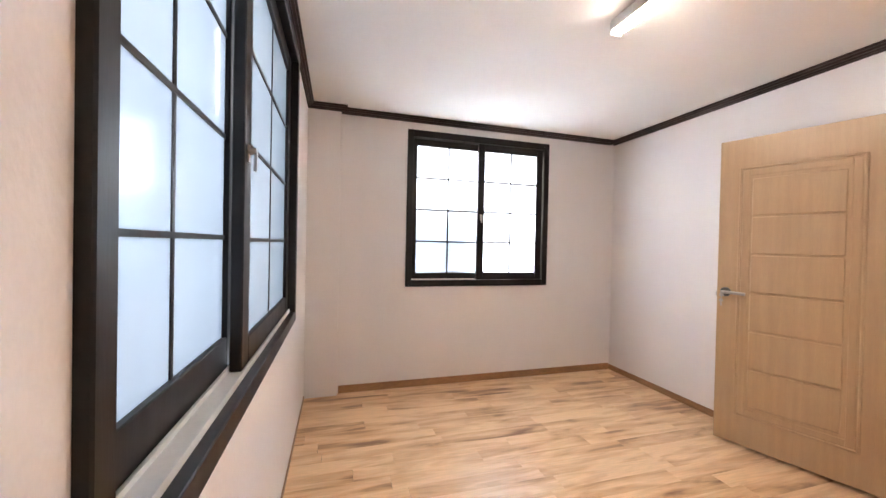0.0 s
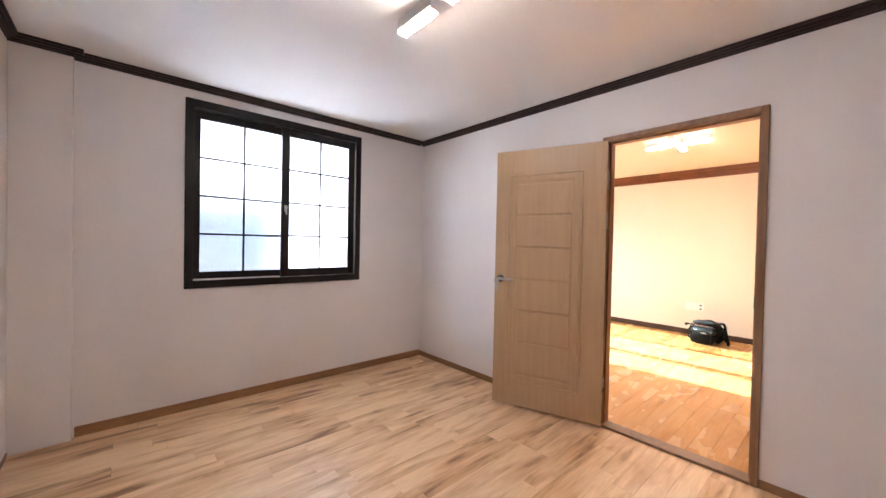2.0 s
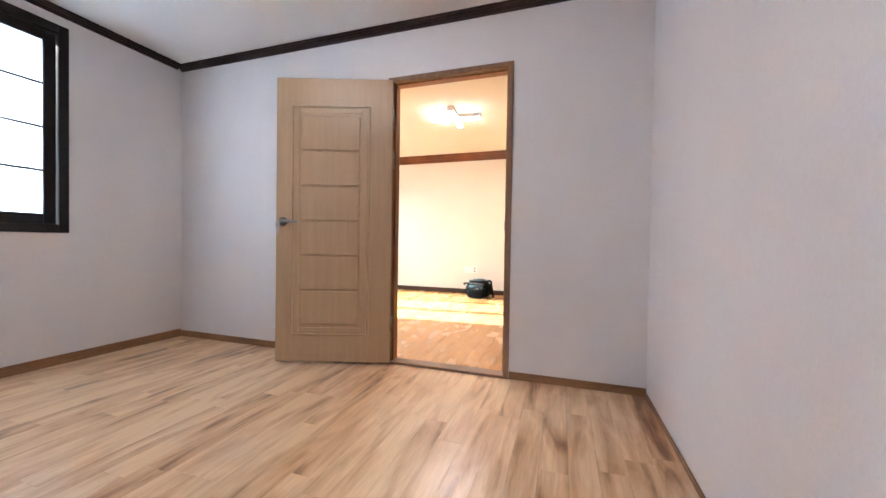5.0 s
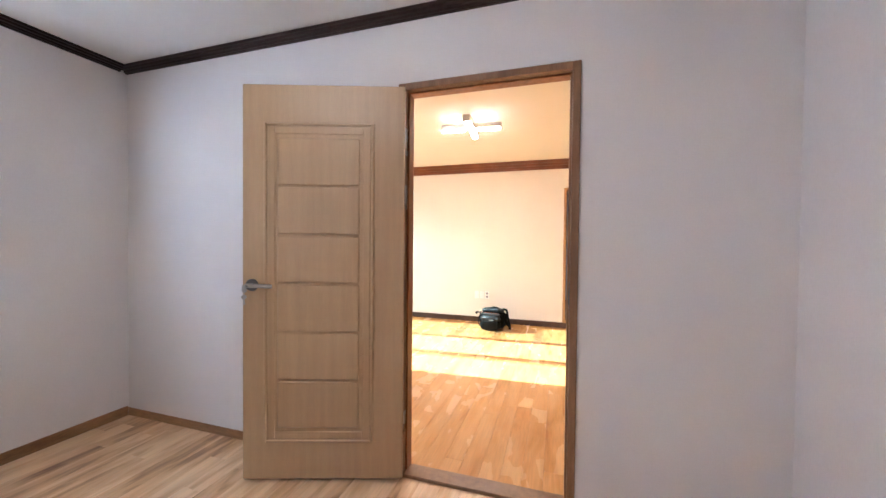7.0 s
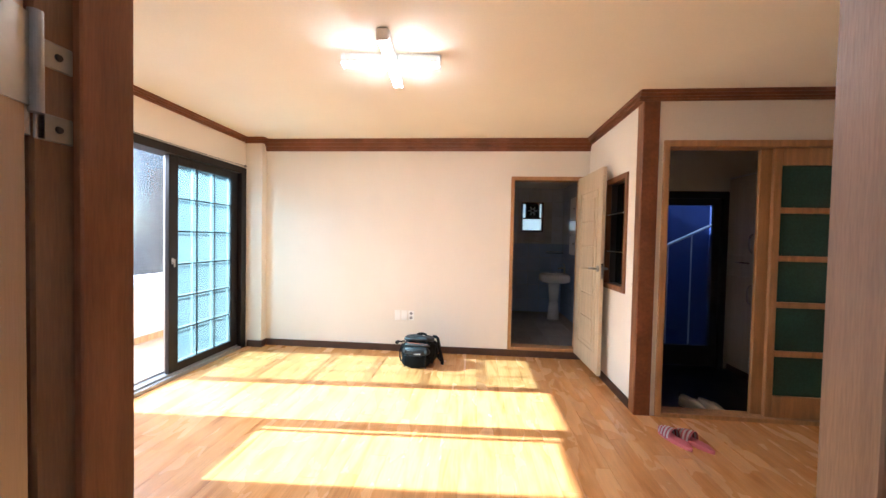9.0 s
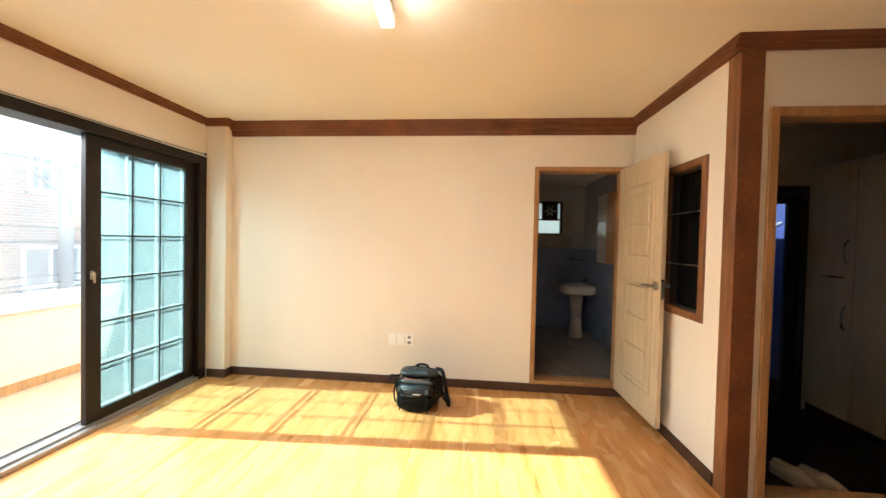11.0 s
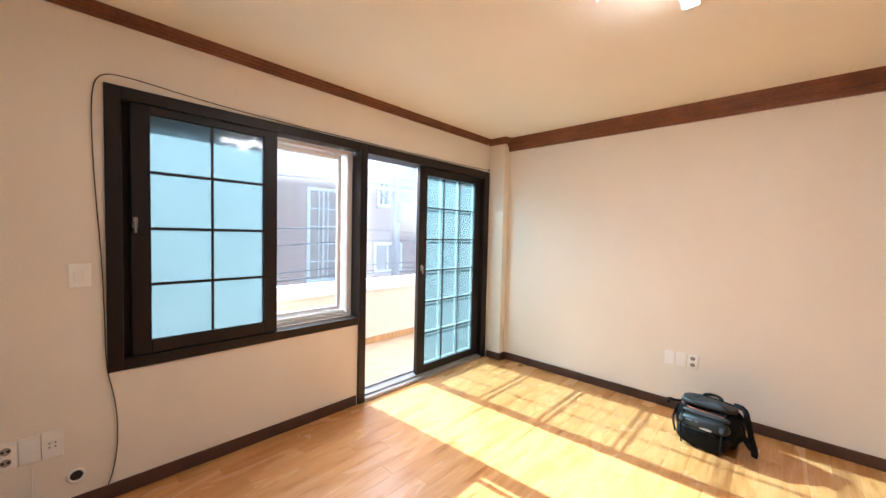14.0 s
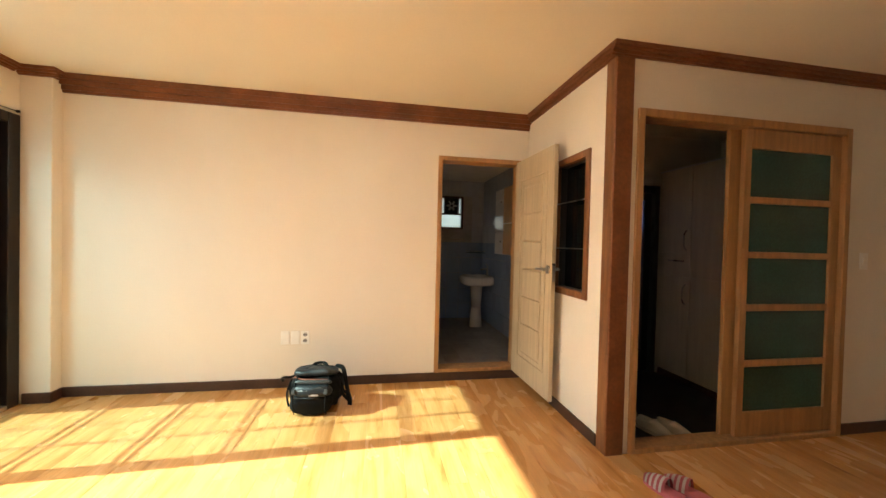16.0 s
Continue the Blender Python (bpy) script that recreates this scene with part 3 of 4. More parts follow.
_, p = sash(lw, "x", XL - 0.165, 0.028, 1.30, 1.985, 0.787, 2.06, 0.035, 0.035, 1, 1, CLEAR, WHITE_PVC, "outer_sash")
p.visible_shadow = False
_, p = sash(lw, "x", XL - 0.135, 0.028, 0.65, 1.38, 0.787, 2.06, 0.035, 0.035, 1, 1, CLEAR, WHITE_PVC, "outer_sash")

ld = thing("door_balcony", "black-brown sliding balcony door with aqua lattice glass, half open", "sliding door", kind="structure")
part("door_frame", boxes((F0 - 0.08, F1, 2.057, 2.125, 0.0, 2.16), (F0 - 0.08, F1, 3.725, 3.815, 0.0, 2.16), (F0 - 0.08, F1, 2.125, 3.725, 2.085, 2.16), bevel=0.003), BLACK_WOOD, ld)
part("threshold", boxes((F0 - 0.09, F1, 2.125, 3.725, -0.02, 0.03), (F0 - 0.05, F0 - 0.045, 2.125, 3.725, 0.03, 0.045), (XL - 0.03, XL - 0.025, 2.125, 3.725, 0.03, 0.045)), GREY_ALU, ld, "pale aluminium door track")
s1, p = sash(ld, "x", XL - 0.05, 0.042, 2.755, 3.72, 0.046, 2.083, 0.105, 0.075, 3, 6, FROST_DOOR, BLACK_WOOD, "door_leaf")
latch(s1, pose(XL - 0.027, 2.79, 1.10, 0, 0, 90))
s2, p = sash(ld, "x", XL - 0.11, 0.036, 2.80, 3.722, 0.046, 2.083, 0.06, 0.07, 3, 6, CLEAR, GREY_ALU, "outer_leaf")
p.visible_shadow = False


# ---- panelled doors ----
def lever(parent, m, key=False, rose=None):
    h = part("handle", merge(cyl(0.010, 0.009, 0.045, pose(0, 0, 0, 90, 0, 0)), sweep([(-0.012, -0.045, 0), (0.01, -0.052, 0.002), (0.07, -0.049, 0.0), (0.118, -0.043, -0.003)], 0.0105)), CHROME, parent, "brushed steel lever handle", smooth=True)
    h.matrix_local = m
    part("rosette", cyl(0.033, 0.029, 0.014, pose(0, 0, 0, 90, 0, 0), 28, bevel=0.003), rose or DARK_STEEL, h, "round steel rosette")
    if key:
        part("key", merge(cyl(0.007, 0.007, 0.030, pose(0, -0.05, 0, 90, 0, 0), 14), cyl(0.013, 0.013, 0.003, pose(0.001, -0.078, -0.016, 90, 0, 0)), sweep([(0, -0.078, -0.024), (0.004, -0.080, -0.034), (-0.003, -0.080, -0.042)], 0.002), cyl(0.012, 0.012, 0.003, pose(-0.001, -0.079, -0.052, 90, 0, 8)), boxes((-0.004, 0.003, -0.083, -0.080, -0.090, -0.060), (0.003, 0.007, -0.083, -0.080, -0.088, -0.082), (0.003, 0.006, -0.083, -0.080, -0.078, -0.073))), CHROME, h, "pair of small keys hanging in the lock")
    return h


def panel_door(name, label, w, h, t, mat, m, key):
    """A flush door pressed with a moulded frame and six panels. x along the width from the hinge, the seen face at y = -t."""
    d = thing(name, label, "door", m=m, kind="structure")
    part("leaf", boxes((0, w, -t, 0, 0, h), bevel=0.003), mat, d)
    for s, yo in ((-1, -t), (1, 0.0)):
        def face(a, b, z0, z1, e):
            return (a, b, yo - e, yo + 0.001, z0, z1) if s < 0 else (a, b, yo - 0.001, yo + e, z0, z1)
        a, b, z0, z1 = w * 0.186, w * 0.867, h * 0.095, h * 0.905
        def ring(g0, g1, e, bev):
            return boxes(face(a + g0, a + g1, z0 + g0, z1 - g0, e), face(b - g1, b - g0, z0 + g0, z1 - g0, e), face(a + g1, b - g1, z0 + g0, z0 + g1, e), face(a + g1, b - g1, z1 - g1, z1 - g0, e), bevel=bev)
        part("moulding", ring(0.0, 0.014, 0.009, 0.004), mat, d)
        part("moulding", ring(0.020, 0.058, 0.005, 0.003), mat, d)
        pa, pb, q0, q1 = a + 0.075, b - 0.070, z0 + 0.075, z1 - 0.075
        for i in range(6):
            c0, c1 = q0 + (q1 - q0) * i / 6, q0 + (q1 - q0) * (i + 1) / 6
            part("panel", boxes(face(pa, pb, c0 + 0.004, c1 - 0.004, 0.010), bevel=0.006), mat, d)
    lever(d, pose(w - 0.050, -t, 1.02, 0, 0, 180) @ Matrix.Diagonal((1, -1, 1, 1)), key, None if key else CHROME)
    lever(d, pose(w - 0.050, 0, 1.02, 0, 0, 180), False, None if key else CHROME)
    part("latch_plate", boxes((w - 0.001, w + 0.002, -t * 0.8, -t * 0.2, 0.93, 1.07), (w, w + 0.010, -t * 0.65, -t * 0.35, 0.985, 1.015)), CHROME, d)
    for z in (0.28, 1.50, 1.80):
        part("hinge", merge(boxes((-0.002, 0.001, -0.03, 0.004, z - 0.045, z + 0.045)), cyl(0.006, 0.006, 0.10, Matrix.Translation((-0.003, 0.006, z - 0.05)))), CHROME, d, "silver butt hinge")
    return d


ang = math.degrees(math.atan2(-0.294 + 0.022, -0.775 - 0.03))
panel_door("door_bedroom", "beige wood-grain panelled door, standing wide open", 0.835, 2.055, 0.036, DOOR_OAK, pose(0.03, -0.024, 0.022, 0, 0, ang) @ Matrix.Diagonal((1, -1, 1, 1)), True)
fr = thing("door_frame_bedroom", "tan wood-grain door frame with a low sill", "door frame", kind="structure")
part("jamb", boxes((-0.018, 0.022, -0.015, WALL + 0.012, 0, 2.115), bevel=0.003), FRAME_WOOD, fr)
part("jamb", boxes((0.862, 0.898, -0.015, WALL + 0.012, 0, 2.115), bevel=0.003), FRAME_WOOD, fr)
part("head", boxes((0.022, 0.862, -0.015, WALL + 0.012, 2.078, 2.115), bevel=0.003), FRAME_WOOD, fr)
part("stop", boxes((0.022, 0.034, 0.022, WALL + 0.01, 0.02, 2.078), bevel=0.002), JAMB_RED, fr, "red-brown rebate strip")
part("stop", boxes((0.852, 0.862, 0.022, WALL + 0.01, 0.02, 2.078), bevel=0.002), FRAME_WOOD, fr)
part("stop", boxes((0.034, 0.852, 0.022, WALL + 0.01, 2.068, 2.078), bevel=0.002), JAMB_RED, fr, "red-brown rebate strip")
part("sill", boxes((0.022, 0.862, -0.015, WALL + 0.012, -0.01, 0.018), bevel=0.003), FRAME_WOOD, fr)
for z in (0.30, 1.50, 1.79):
    part("hinge", merge(boxes((0.022, 0.0245, -0.012, 0.022, z - 0.052, z - 0.024), (0.022, 0.0245, -0.012, 0.022, z + 0.024, z + 0.052), (0.022, 0.0245, -0.014, -0.004, z - 0.052, z + 0.052), bevel=0.001), cyl(0.0065, 0.0065, 0.10, Matrix.Translation((0.020, -0.022, z - 0.05)), 12)), CHROME, fr, "silver butt hinge")
    for dz in (-0.038, 0.038):
        part("screw", cyl(0.004, 0.003, 0.002, pose(0.0245, 0.008, z + dz, 0, 90, 0), 10), DARK_PLASTIC, fr)
part("strike_plate", boxes((0.8595, 0.8625, -0.010, 0.018, 0.96, 1.09), (0.855, 0.8595, -0.014, -0.010, 0.99, 1.06)), DARK_STEEL, fr, "silver strike plate")
# No hole is cut; a dark block gives its shade.
part("strike_hole_shade", boxes((0.8585, 0.8596, -0.006, 0.010, 0.985, 1.062)), DARK_PLASTIC, fr, "dark piece for the shade in the latch hole")

# bathroom door, opened against the side of the entrance box
panel_door("door_bathroom", "cream wood-grain panelled door, opened outwards", 0.72, 1.985, 0.036, DOOR_CREAM, pose(1.672, YF - 0.025, 0.085, 0, 0, -88.0), False)
fb = thing("door_frame_bathroom", "honey-coloured wooden door frame with a raised sill", "door frame", kind="structure")
part("jamb", boxes((0.885, 0.925, YF - 0.018, YF + 0.135, 0.08, 2.10), bevel=0.003), FRAME_ORANGE, fb)
part("jamb", boxes((1.665, 1.705, YF - 0.018, YF + 0.135, 0.08, 2.10), bevel=0.003), FRAME_ORANGE, fb)
part("head", boxes((0.925, 1.665, YF - 0.018, YF + 0.135, 2.06, 2.10), bevel=0.003), FRAME_ORANGE, fb)
part("sill", boxes((0.925, 1.665, YF - 0.018, YF + 0.135, 0.081, 0.115), bevel=0.004), FRAME_ORANGE, fb)

# ---- display recess in the side of the entrance box ----
ni = thing("display_niche", "brown framed wall recess with two glass shelves", "wall niche", kind="structure")
part("niche_frame", boxes(*frame_rows("x", XE - 0.014, XE + 0.03, 2.855, 3.365, 0.92, 1.965, 0.05, 0.05, 0.05, 0.05), bevel=0.003), TRIM_BROWN, ni)
part("niche_back", boxes((XE + 0.085, XE + 0.095, 2.90, 3.32, 0.966, 1.919)), DARK_GLASS, ni)
part("niche_lining", boxes((XE + 0.031, XE + 0.084, 2.9005, 2.904, 0.9665, 1.9185), (XE + 0.031, XE + 0.084, 3.316, 3.3195, 0.9665, 1.9185), (XE + 0.031, XE + 0.084, 2.904, 3.316, 0.9665, 0.970), (XE + 0.031, XE + 0.084, 2.904, 3.316, 1.915, 1.9185)), DARK_PLASTIC, ni)
for z in (1.27, 1.62):
    part("niche_shelf", boxes((XE + 0.004, XE + 0.084, 2.906, 3.314, z, z + 0.008)), CLEAR, ni, "glass shelf")
    part("shelf_edge", boxes((XE - 0.002, XE + 0.003, 2.906, 3.314, z, z + 0.008)), CHROME, ni, "bright shelf edge strip")

# ---- corner trim and entrance sliding door ----
tr = thing("corner_trim", "brown wooden corner post trim", "trim", kind="structure")
# One post in two browns: lighter for the lit side, darker for the front.
part("trim_side_lit", boxes((XE - 0.012, XE, YE, YE + 0.09, 0, CEIL - 0.076), bevel=0.003), TRIM_BROWN, tr)
part("trim_front_shaded", boxes((XE - 0.012, XE + 0.11, YE - 0.012, YE, 0, CEIL - 0.076), bevel=0.003), CROWN_BROWN, tr)

ef = thing("door_frame_entrance", "honey-brown wooden frame of the entrance sliding door", "door frame", kind="structure")
E0, E1 = YE - 0.012, YE + 0.115
part("jamb", boxes((1.915, 1.96, E0, E1, 0, 2.155), bevel=0.003), FRAME_ORANGE, ef)
part("jamb", boxes((3.545, 3.59, E0, E1, 0, 2.155), bevel=0.003), FRAME_ORANGE, ef)
part("head", boxes((1.96, 3.545, E0, E1, 2.105, 2.155), bevel=0.003), FRAME_ORANGE, ef)
part("sill", boxes((1.96, 3.545, E0, E1, -0.02, 0.03), bevel=0.004), FRAME_ORANGE, ef)
for y, x0, x1, nm in ((YE + 0.018, 2.735, 3.543, "near"), (YE + 0.062, 2.665, 3.475, "far")):
    sd = thing("sliding_door", "honey-brown sliding door with five dark green glass panes", "sliding door", "entrance sliding doors", kind="structure")
    part("stile", boxes((x0, x0 + 0.055 + (0.04 if nm == "far" else 0), y, y + 0.032, 0.032, 2.103), bevel=0.003), FRAME_ORANGE, sd)
    part("stile", boxes((x1 - 0.075, x1, y, y + 0.032, 0.032, 2.103), bevel=0.003), FRAME_ORANGE, sd)
    zs = [0.032, 0.20, 0.505, 0.55, 0.883, 0.928, 1.24, 1.283, 1.608, 1.652, 1.972, 2.103]
    for k in range(0, 12, 2):
        part("rail", boxes((x0 + (0.055 if nm == "near" else 0.095), x1 - 0.075, y, y + 0.032, zs[k], zs[k + 1]), bevel=0.003), FRAME_ORANGE, sd)
    for k in range(1, 10, 2):
        part("pane", boxes((x0 + (0.056 if nm == "near" else 0.096), x1 - 0.076, y + 0.013, y + 0.018, zs[k] + 0.001, zs[k + 1] - 0.001)), TEAL_DARK, sd)

# ---- entrance ----
setting("floor_entrance", boxes((XE + 0.1, 4.3, YE + 0.116, 4.30, -0.25, -0.10)), BLACK_STONE, "black glossy tiled entrance floor", "floor")
setting("wall_entrance_north", boxes((XE + 0.1, 2.62, 4.15, 4.30, -0.1, 2.7), (3.42, 4.3, 4.15, 4.30, -0.1, 2.7), (2.62, 3.42, 4.15, 4.30, 1.98, 2.7)), WALLPAPER_LIVING, "dim wallpapered wall round the front door")
setting("wall_entrance_east", boxes((4.2, 4.3, YE + 0.1, 4.15, -0.1, 2.7)), WALLPAPER_LIVING, "dim wallpapered wall")
fd = thing("door_front", "black steel front door with a clear glass pane", "door", kind="structure")
part("door_frame", boxes((2.62, 2.68, 4.14, 4.29, -0.1, 1.98), (3.36, 3.42, 4.14, 4.29, -0.1, 1.98), (2.68, 3.36, 4.14, 4.29, 1.90, 1.98), bevel=0.003), DARK_PLASTIC, fd)
part("leaf", boxes((2.68, 2.76, 4.19, 4.23, -0.09, 1.90), (3.28, 3.36, 4.19, 4.23, -0.09, 1.90), (2.76, 3.28, 4.19, 4.23, -0.09, 0.15), (2.76, 3.28, 4.19, 4.23, 1.82, 1.90), bevel=0.003), DARK_PLASTIC, fd)
p = part("pane", boxes((2.76, 3.28, 4.207, 4.213, 0.15, 1.82)), CLEAR, fd)
p.visible_shadow = False
# The wall's blue stands in for daylight seen through the front door.
st = setting("wall_stairwell", boxes((2.3, 4.2, 5.6, 5.7, -1.0, 3.4), (4.1, 4.2, 4.32, 5.6, -1.0, 3.4)), BLUE_DAYLIGHT, "stairwell wall coloured for the blue light outside")
hr = thing("handrail", "steel handrail of the outside stairs", "handrail", m=pose(3.3, 5.2, -1.0))
part("rail", sweep([(-0.7, 0, 2.0), (0.0, 0, 2.35), (0.7, 0, 2.7)], 0.022), GREY_ALU, hr, smooth=True)
for i in range(5):
    part("baluster", cyl(0.010, 0.010, 2.02 + i * 0.16, Matrix.Translation((-0.64 + i * 0.32, 0, 0)), 10), GREY_ALU, hr)
setting("floor_stairwell", boxes((2.3, 4.2, 4.31, 5.7, -1.1, -1.0)), CONCRETE, "grey concrete stair landing", "floor")


def shoe_cabinet(y0, y1, drawer):
    x0 = 3.42
    c = thing("shoe_cabinet", "tall cream wood-grain shoe cabinet with steel handles", "cabinet", "entrance cabinets")
    part("body", boxes((x0 + 0.02, 4.19, y0, y1, -0.02, 2.12), bevel=0.003), CABINET_CREAM, c)
    part("plinth", boxes((x0 + 0.04, 4.19, y0 + 0.002, y1 - 0.002, -0.1, -0.02)), BASE_BROWN, c)
    part("top_edge", boxes((x0 - 0.004, 4.19, y0 + 0.001, y1 - 0.001, 2.121, 2.135), bevel=0.002), WHITE_PVC, c)

    def bow(d, y, z, along):
        pts = [(0, -0.1), (-0.03, -0.08), (-0.034, 0), (-0.03, 0.08), (0, 0.1)]
        part("handle", sweep([(x0 + e, y + (q if along else 0), z + (0 if along else q)) for e, q in pts], 0.0075), CHROME, d, "bowed steel handle", smooth=True)

    lo = part("door", boxes((x0, x0 + 0.019, y0 + 0.002, y1 - 0.002, -0.015, 1.004), bevel=0.003), CABINET_CREAM, c)
    bow(lo, y0 + 0.045, 0.83, False)
    if drawer:
        dr = part("drawer", boxes((x0, x0 + 0.019, y0 + 0.002, y1 - 0.002, 1.010, 1.238), bevel=0.003), CABINET_CREAM, c)
        bow(dr, y0 + 0.17, 1.168, True)
    up = part("door", boxes((x0, x0 + 0.019, y0 + 0.002, y1 - 0.002, 1.243 if drawer else 1.010, 2.118), bevel=0.003), CABINET_CREAM, c)
    bow(up, y0 + 0.045, 1.38 if drawer else 1.25, False)


for a, drawer in ((3.30, False), (3.725, True)):
    shoe_cabinet(a, a + 0.42, drawer)


def shoe(name, label, m, upper, sole, slipper=False):
    """A shoe along +y with its toe at the front."""
    s = thing(name, label, "slipper" if slipper else "shoe", "striped slippers" if slipper else "white sneakers", m)
    def outline(z, grow, y_cut=-1):
        return [(math.copysign(1, math.cos(a)) * 0.0 + (0.040 + 0.008 * math.sin(a)) * grow * math.cos(a), 0.13 * grow * math.sin(a), z) for a in (2 * math.pi * k / 24 for k in range(24))]
    bm = bmesh.new()
    lo, hi = [bm.verts.new(p) for p in outline(0, 1.0)], [bm.verts.new(p) for p in outline(0.022, 1.02)]
    for k in range(24):
        bm.faces.new((lo[k], lo[(k + 1) % 24], hi[(k + 1) % 24], hi[k]))
    bm.faces.new(lo), bm.faces.new(hi)
    part("sole", bm, sole, s)
    if slipper:
        # stripes across an arched toe cover
        n = 9
        for i in range(n):
            bm = bmesh.new()
            rings = []
            for y in (0.0 + i * 0.124 / n, 0.0 + (i + 1) * 0.124 / n):
                w = 0.047 * math.sqrt(max(0.03, 1 - (y / 0.135) ** 2))
                hgt = 0.022 + 0.045 * (1 - (y / 0.14) ** 2)
                rings.append([bm.verts.new((w * math.cos(a), y, 0.018 + (hgt) * math.sin(a))) for a in (math.pi * k / 10 for k in range(11))])
            for k in range(10):
                bm.faces.new((rings[0][k], rings[0][k + 1], rings[1][k + 1], rings[1][k]))
            g = bmesh.ops.solidify(bm, geom=list(bm.faces), thickness=0.005)
            part("stripe", bm, SLIPPER_WHITE if i % 2 else upper, s, smooth=True)
        part("insole", moved(blob(0.038, 0.12, 0.006, 2.4), Matrix.Translation((0, 0, 0.023))), upper, s, smooth=True)
    else:
        up = moved(blob(0.040, 0.126, 0.05, 2.5, 24, 12), Matrix.Translation((0, 0, 0.055)))
        for v in up.verts:
            if v.co.y > 0:
                v.co.z = 0.02 + (v.co.z - 0.02) * (1 - 0.55 * (v.co.y / 0.13))
            if v.co.z > 0.085 and v.co.y < 0.0:
                v.co.z = 0.07
        part("upper", up, upper, s, smooth=True)
        part("collar", sweep([(0.026, -0.02, 0.085), (0.03, -0.08, 0.088), (0, -0.112, 0.095), (-0.03, -0.08, 0.088), (-0.026, -0.02, 0.085)], 0.007), upper, s, smooth=True)
        for i in range(4):
            part("lace", sweep([(-0.022, 0.0 + i * 0.022, 0.088 - i * 0.009), (0, 0.004 + i * 0.022, 0.097 - i * 0.011), (0.022, 0.0 + i * 0.022, 0.088 - i * 0.009)], 0.003), SHOE_SOLE, s, smooth=True)
        part("pull_tab", boxes((-0.008, 0.008, -0.128, -0.122, 0.05, 0.11), bevel=0.002), DARK_PLASTIC, s)
    return s


shoe("sneaker", "worn white lace-up sneaker on the black floor", pose(2.42, 2.98, -0.10, 0, 0, 205), SHOE_WHITE, SHOE_SOLE)
shoe("sneaker", "worn white lace-up sneaker on the black floor", pose(2.55, 2.93, -0.10, 0, 0, 212), SHOE_WHITE, SHOE_SOLE)
shoe("slipper", "pink and white striped house slipper", pose(1.875, 2.235, 0.0, 0, 0, 20), SLIPPER_PINK, SLIPPER_PINK, True)
shoe("slipper", "pink and white striped house slipper", pose(1.99, 2.215, 0.0, 0, 0, 28), SLIPPER_PINK, SLIPPER_PINK, True)


# ---- bathroom ----
BX0, BX1, BY0, BY1, BZ = 0.45, 2.12, YF + 0.136, 6.6, 0.02
setting("wall_bathroom_west", boxes((BX0 - 0.1, BX0, BY0, BY1, -0.1, 2.6)), GROUT, "grouted bathroom wall")
wbe = setting("wall_bathroom_east", boxes((BX1, BX1 + 0.1, BY0, BY1 + 0.1, -0.1, 2.6)), GROUT, "blue-grey tiled bathroom wall")
wbn = setting("wall_bathroom_north", boxes((BX0 - 0.1, 1.35, BY1, BY1 + 0.1, -0.1, 2.6), (1.75, BX1, BY1, BY1 + 0.1, -0.1, 2.6), (1.35, 1.75, BY1, BY1 + 0.1, -0.1, 1.54), (1.35, 1.75, BY1, BY1 + 0.1, 2.08, 2.6)), GROUT, "blue-grey tiled bathroom wall with a small window")
flb = setting("floor_bathroom", boxes((BX0, BX1, BY0, BY1, -0.1, BZ)), GROUT, "grey tiled bathroom floor", "floor")
setting("ceiling_bathroom", boxes((BX0 - 0.1, BX1 + 0.1, BY0, BY1 + 0.1, 2.35, 2.45)), WHITE_PVC, "white bathroom ceiling", "ceiling")
bw = thing("window_4", "small bathroom window with an extractor fan", "window", kind="structure")
part("window_frame", boxes(*frame_rows("y", BY1 - 0.012, BY1 + 0.09, 1.345, 1.755, 1.535, 2.085, 0.03, 0.03, 0.03, 0.03), (1.375, 1.725, BY1, BY1 + 0.05, 1.775, 1.80), (1.43, 1.45, BY1, BY1 + 0.05, 1.80, 2.055), (1.665, 1.685, BY1, BY1 + 0.05, 1.80, 2.055), bevel=0.002), BASE_BROWN, bw)
part("pane", boxes((1.375, 1.725, BY1 + 0.03, BY1 + 0.035, 1.565, 1.775)), FROST_PLAIN, bw)
part("pane", boxes((1.375, 1.43, BY1 + 0.03, BY1 + 0.035, 1.80, 2.055)), FROST_PLAIN, bw)
part("pane", boxes((1.685, 1.725, BY1 + 0.03, BY1 + 0.035, 1.80, 2.055)), FROST_PLAIN, bw)
fan = thing("extractor_fan", "round extractor fan set in the bathroom window", "fan", m=pose(1.557, BY1 + 0.02, 1.928))
part("fan_plate", boxes((-0.107, 0.107, 0.0, 0.006, -0.127, -0.104), (-0.107, 0.107, 0.0, 0.006, 0.104, 0.127), (-0.107, -0.098, 0.0, 0.006, -0.104, 0.104), (0.098, 0.107, 0, 0.006, -0.104, 0.104)), DARK_PLASTIC, fan)
part("fan_ring", sweep([(0.096 * math.cos(a), -0.008, 0.096 * math.sin(a)) for a in (2 * math.pi * k / 16 for k in range(17))], 0.008), DARK_PLASTIC, fan, smooth=True)
# Added solid plate that blocks the sky so the fan reads dark.
part("dark_backing", boxes((-0.107, 0.107, 0.008, 0.012, -0.127, 0.127)), DARK_PLASTIC, fan)
part("hub", cyl(0.024, 0.02, 0.02, pose(0, -0.002, 0, 90, 0, 0)), DARK_PLASTIC, fan)
for i in range(6):
    part("blade", moved(boxes((0.02, 0.088, -0.002, 0.002, -0.018, 0.018), bevel=0.001), pose(0, -0.01, 0, 0, i * 60, 0) @ pose(0, 0, 0, 28, 0, 0)), WHITE_PVC, fan)

